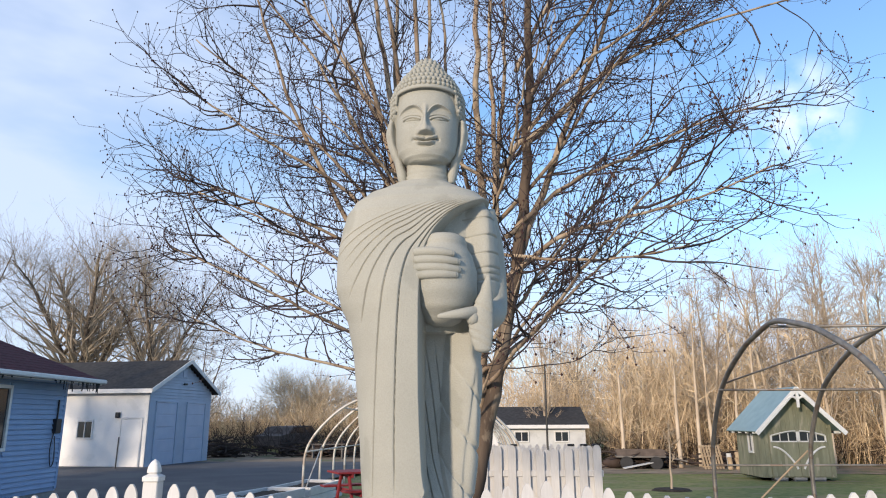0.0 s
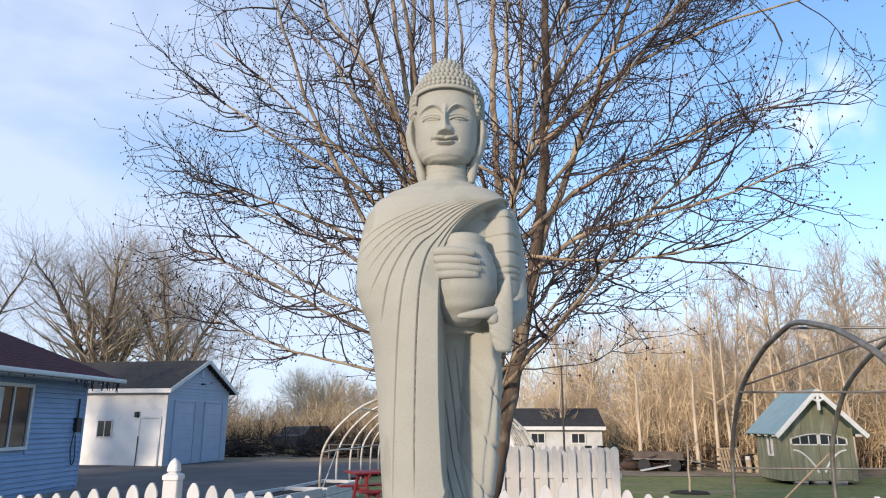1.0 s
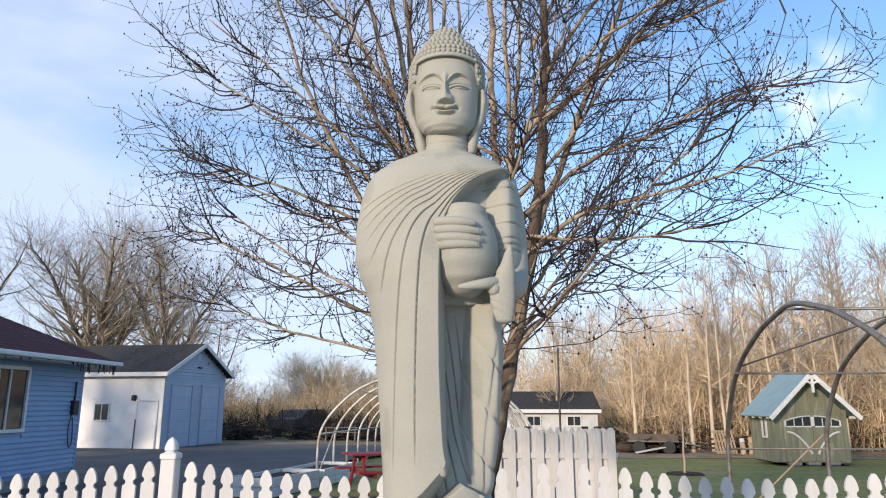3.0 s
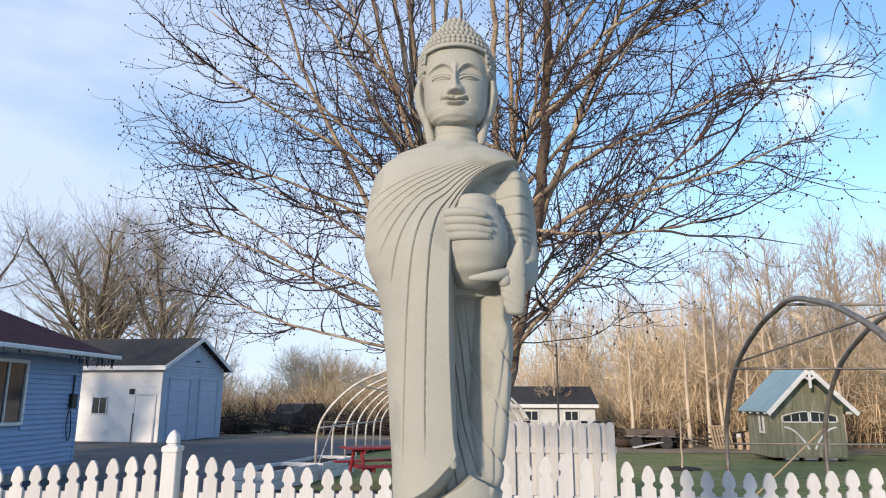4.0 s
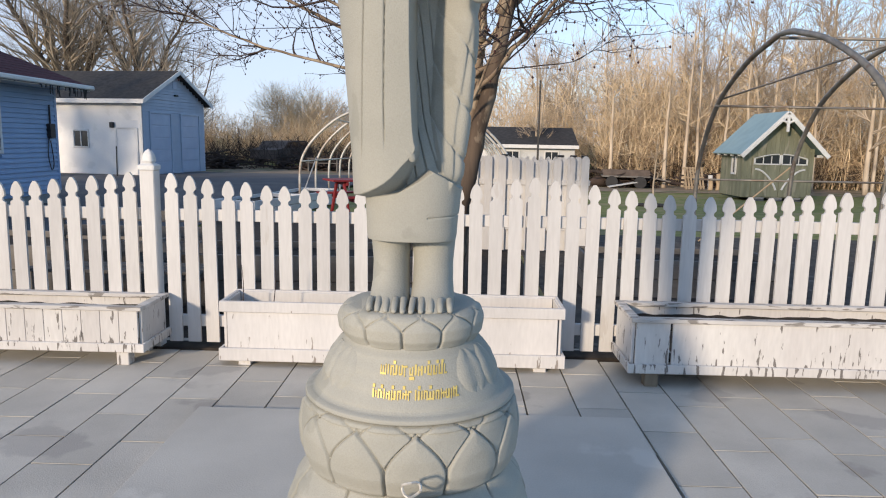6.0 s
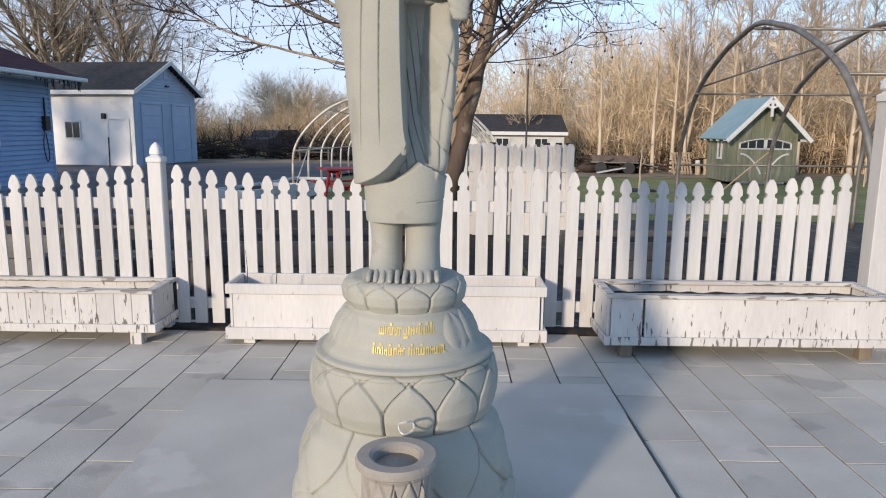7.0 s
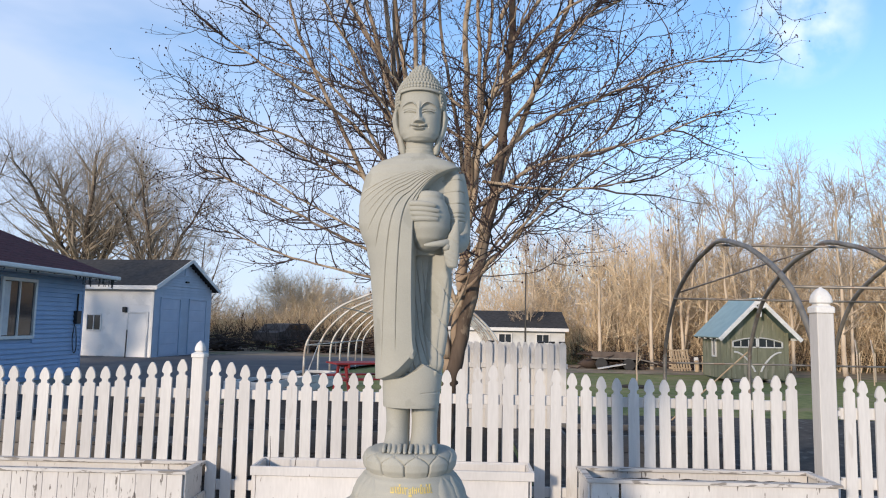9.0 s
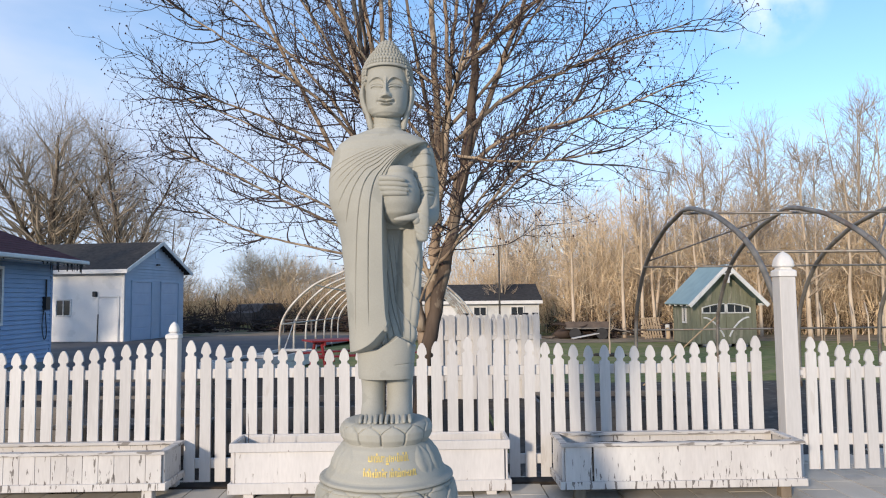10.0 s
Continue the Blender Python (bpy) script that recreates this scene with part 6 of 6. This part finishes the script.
def build_yard_clutter():
    raised_bed(-3.5, 12.2, 1.9, 0.9, 0.36, 74, M_TRIM, "white raised garden bed full of bare soil")
    raised_bed(-3.0, 14.2, 2.0, 0.9, 0.36, 80, M_TRIM, "white raised garden bed beside the greenhouse hoops")
    raised_bed(-0.9, 4.6, 2.3, 0.9, 0.5, 3, M_GREYWOOD, "weathered grey raised bed close behind the fence")
    raised_bed(-3.6, 4.9, 2.2, 1.0, 0.5, -4, M_GREYWOOD, "weathered grey plank bed behind the picket fence")
    raised_bed(3.0, 5.4, 2.0, 0.9, 0.4, 0, M_GREYWOOD, "grey plank bed on the lawn behind the fence")
    gv = link("gravel_bed", boxes([((5.3, 6.45, -0.05), (7.5, 7.0, 0.07))], 0.01), M_GRAVEL)
    tagged(gv, "grey gravel and dirt behind the picket fence", "gravel", kind="structure")
    # flat near-black ground that fills the gaps between the pickets
    bed = link("garden_soil", boxes([((-1.2, 7.2, -0.045), (5.4, 8.5, 0.07))], 0.01), M_SOIL)
    tagged(bed, "flat dark ground behind the picket fence", "soil", kind="structure")
    # slatted bench behind the fence
    b = thing("slat_bench", (-2.3, 3.7, -0.02), "weathered grey slatted bench behind the picket fence", "bench")
    for k in range(3):
        box("seat_slat", (0, -0.14 + 0.14 * k, 0.43), (1.5, 0.12, 0.03), M_GREYWOOD, b)
        box("back_slat", (0, 0.26, 0.58 + 0.14 * k), (1.5, 0.03, 0.1), M_GREYWOOD, b)
    for sx in (-1, 1):
        for sy in (-0.16, 0.26):
            box("leg", (sx * 0.66, sy, 0.42 if sy > 0 else 0.205), (0.06, 0.05, 0.84 if sy > 0 else 0.41), M_GREYWOOD, b)
    # old dark car in the brush
    c = thing("old_car", (-9.4, 37.6, -0.03), "old dark off-road car parked in the brush", "car", turn=72)
    prof = [(-2.0, 0.45), (-1.98, 0.95), (-1.2, 1.05), (-0.75, 1.42), (1.2, 1.46), (1.85, 1.0), (1.98, 0.5)]
    link("body", prism(prof, 1.65), M_CAR, c)
    link("side_glass", prism([(-0.95, 1.08), (-0.7, 1.36), (1.15, 1.4), (1.5, 1.05)], 1.67), M_GLASS, c)
    for x in (-1.25, 1.25):
        for y in (-0.72, 0.72):
            bm = bmesh.new()
            bmesh.ops.create_cone(bm, cap_ends=True, segments=20, radius1=0.36, radius2=0.36, depth=0.22, matrix=pose(x, y, 0.36, 90, 0, 0))
            me = bpy.data.meshes.new("w")
            bm.to_mesh(me)
            bm.free()
            w = link("wheel", me, M_BLACK, c)
    # stacked dark logs and brush piles
    r = random.Random(12)
    for nm, x, y, n, sp in (("brush_pile", -6.6, 33.5, 150, 2.4), ("brush_pile", -3.6, 34.5, 120, 2.0), ("brush_pile", -11.6, 33.2, 110, 1.6), ("brush_pile", 13.2, 31.5, 120, 2.0), ("brush_pile", 8.4, 30.5, 160, 1.6), ("brush_pile", 10.0, 34.2, 90, 1.8)):
        t = Tubes()
        for k in range(n):
            a, z = r.uniform(0, 3.14), r.uniform(0.02, 0.8) * r.random() ** 0.5
            px, py = r.gauss(0, sp * 0.45), r.gauss(0, 0.5)
            L = r.uniform(0.5, 1.6)
            t.add([(px - L * math.cos(a) / 2, py - L * math.sin(a) / 2, z), (px, py, z + r.uniform(0.0, 0.12)), (px + L * math.cos(a) / 2, py + L * math.sin(a) / 2, z + r.uniform(-0.02, 0.2))], r.uniform(0.015, 0.05), 5)
        o = link(nm, t.mesh(), M_BRUSH)
        o.matrix_world = pose(x, y, ground_z(x, y) - 0.03)
        tagged(o, "heap of dark dead branches at the yard's edge", "brush pile", kind="stuff")
    # picnic-sized wooden rack by the brush
    p = thing("pallet", (10.9, 28.6, ground_z(11, 28.6) - 0.02), "bare wooden pallet leaning at the edge of the lawn", "pallet", turn=20)
    for k in range(7):
        box("slat", (-0.45 + 0.15 * k, -0.06 - 0.0, 0.52), (0.09, 0.02, 1.0), M_PALLET, p, rot=(-16, 0, 0))
    for k in range(3):
        box("stringer", (0, -0.02 + (k - 1) * 0.115, 0.54 + 0.40 * (k - 1)), (1.05, 0.09, 0.05), M_PALLET, p, rot=(-16, 0, 0))
    cart = thing("hand_cart", (8.2, 29.7, ground_z(8.2, 29.7) - 0.02), "dark old garden cart loaded with scrap wood by the woods", "cart", turn=-8)
    box("bed", (0, 0, 0.52), (2.1, 0.95, 0.07), M_GREYWOOD, cart)
    for sy in (-1, 1):
        box("side_board", (0, sy * 0.46, 0.68), (2.05, 0.03, 0.24), M_CAR, cart)
        for sx in (-0.62, 0.62):
            bm = bmesh.new()
            bmesh.ops.create_cone(bm, cap_ends=True, segments=20, radius1=0.27, radius2=0.27, depth=0.1, matrix=pose(sx, sy * 0.54, 0.27, 90, 0, 0))
            me = bpy.data.meshes.new("w")
            bm.to_mesh(me)
            bm.free()
            link("wheel", me, M_BLACK, cart)
    box("drawbar", (1.5, 0, 0.42), (1.0, 0.06, 0.06), M_GREYWOOD, cart, rot=(0, 12, 0))
    plank = link("plank", boxes([((0, 0, 0), (1.5, 0.2, 0.04), (4, -9, 0))], 0.004), M_STOREWALL)
    plank.matrix_world = pose(8.0, 29.0, ground_z(8, 29) + 0.16, 0, 0, 14)
    tagged(plank, "pale weathered plank lying before the garden cart", "plank")
    rs = random.Random(44)
    for k in range(11):
        h, rad = rs.uniform(0.35, 0.75), rs.uniform(0.07, 0.13)
        t = Tubes()
        t.add([(0, 0, 0), (rs.gauss(0, 0.03), 0.02, h * 0.5), (rs.gauss(0, 0.05), rs.gauss(0, 0.03), h)], [rad, rad * 0.95, rad * 0.9], 9)
        o = link("log", t.mesh(), rs.choice((M_PALLET, M_PALETRUNK, M_STOREWALL)))
        x, y = 11.75 + 0.17 * k + rs.gauss(0, 0.04), 28.9 + rs.gauss(0, 0.25)
        o.matrix_world = pose(x, y, ground_z(x, y) - 0.03)
        tagged(o, "short pale cut log standing at the edge of the woods", "log", "cut logs")
    for k, (x, y, s, m) in enumerate(((13.2, 28.0, 0.44, M_TRIM), (7.2, 30.3, 0.4, M_BRUSH))):
        rr = []
        for i in range(11):
            ph = math.pi * (i + 0.1) / 10.2 - math.pi / 2
            rr.append([(s * (1.3 + 0.3 * noise.noise((i * 0.7, q * 0.9, k))) * math.cos(ph) * math.cos(q * math.pi / 8), s * math.cos(ph) * math.sin(q * math.pi / 8), 0.6 * s * (1 + math.sin(ph)) * (1 + 0.2 * noise.noise((q, i, k)))) for q in range(16)])
        o = link("tarpaulin", mesh(*grid_mesh(rr)), m, smooth=True)
        o.matrix_world = pose(x, y, ground_z(x, y) - 0.04)
        tagged(o, ("dark covered heap lying at the edge of the woods" if m in (M_BRUSH, M_CAR) else "pale covered bundle lying at the edge of the woods"), "tarpaulin")
    b2 = thing("garden_bench", (-6.0, 31.8, -0.03), "pale low wooden bench by the brush pile", "bench")
    for k in range(2):
        box("board", (0, 0.2 * k, 0.42 + 0.22 * k), (1.6, 0.14, 0.04), M_GREYWOOD, b2)
    for sx in (-1, 1):
        box("leg", (sx * 0.7, 0.1, 0.3), (0.06, 0.3, 0.62), M_GREYWOOD, b2)
    # thin flag pole by the store
    t = Tubes()
    t.add([(0, 0, 0), (0, 0, 3.1)], [0.03, 0.02], 6)
    o = link("thin_pole", t.mesh(), M_BLACK)
    o.matrix_world = pose(2.55, 15.0, -0.05)
    tagged(o, "thin dark pole standing on the lawn", "pole")
    # young tree in a ring of soil on the lawn
    bare_tree("young_tree", 6.1, 17.5, 1.9, 0.7, 91, 1, M_WOODGREY, M_WOODGREY, "young bare sapling in a soil ring on the lawn", "", 0.35, 0.03, 0.4)
    bm = bmesh.new()
    bmesh.ops.create_cone(bm, cap_ends=True, segments=28, radius1=0.55, radius2=0.45, depth=0.06)
    me = bpy.data.meshes.new("ring")
    bm.to_mesh(me)
    bm.free()
    o = link("soil_ring", me, M_SOIL)
    o.matrix_world = pose(6.1, 17.5, ground_z(6.1, 17.5) - 0.01)
    tagged(o, "round bed of dark soil in the lawn", "soil bed")
    # distant pale frames right of the shed
    fr = thing("stick_frame", (16.3, 20.5, ground_z(15, 20) - 0.02), "low frame of pale wooden sticks beyond the shed", "garden frame")
    for k in range(9):
        t = Tubes()
        t.add([(0.55 * k - 2, 0, 0), (0.55 * k - 2, 0, 1.05), (0.55 * k - 1.6, 0.8, 1.5), (0.55 * k - 1.0, 1.6, 1.05), (0.55 * k - 1.0, 1.6, 0)], 0.024, 5)
        link("stick", t.mesh(), M_PALETRUNK, fr)


build_house()
build_garage()
build_store()
build_shed()
build_arch_frame()
build_tunnel_frame()
build_picnic_table()
build_board_fence()
build_yard_clutter()
build_maple()
build_woods()
build_terrace()
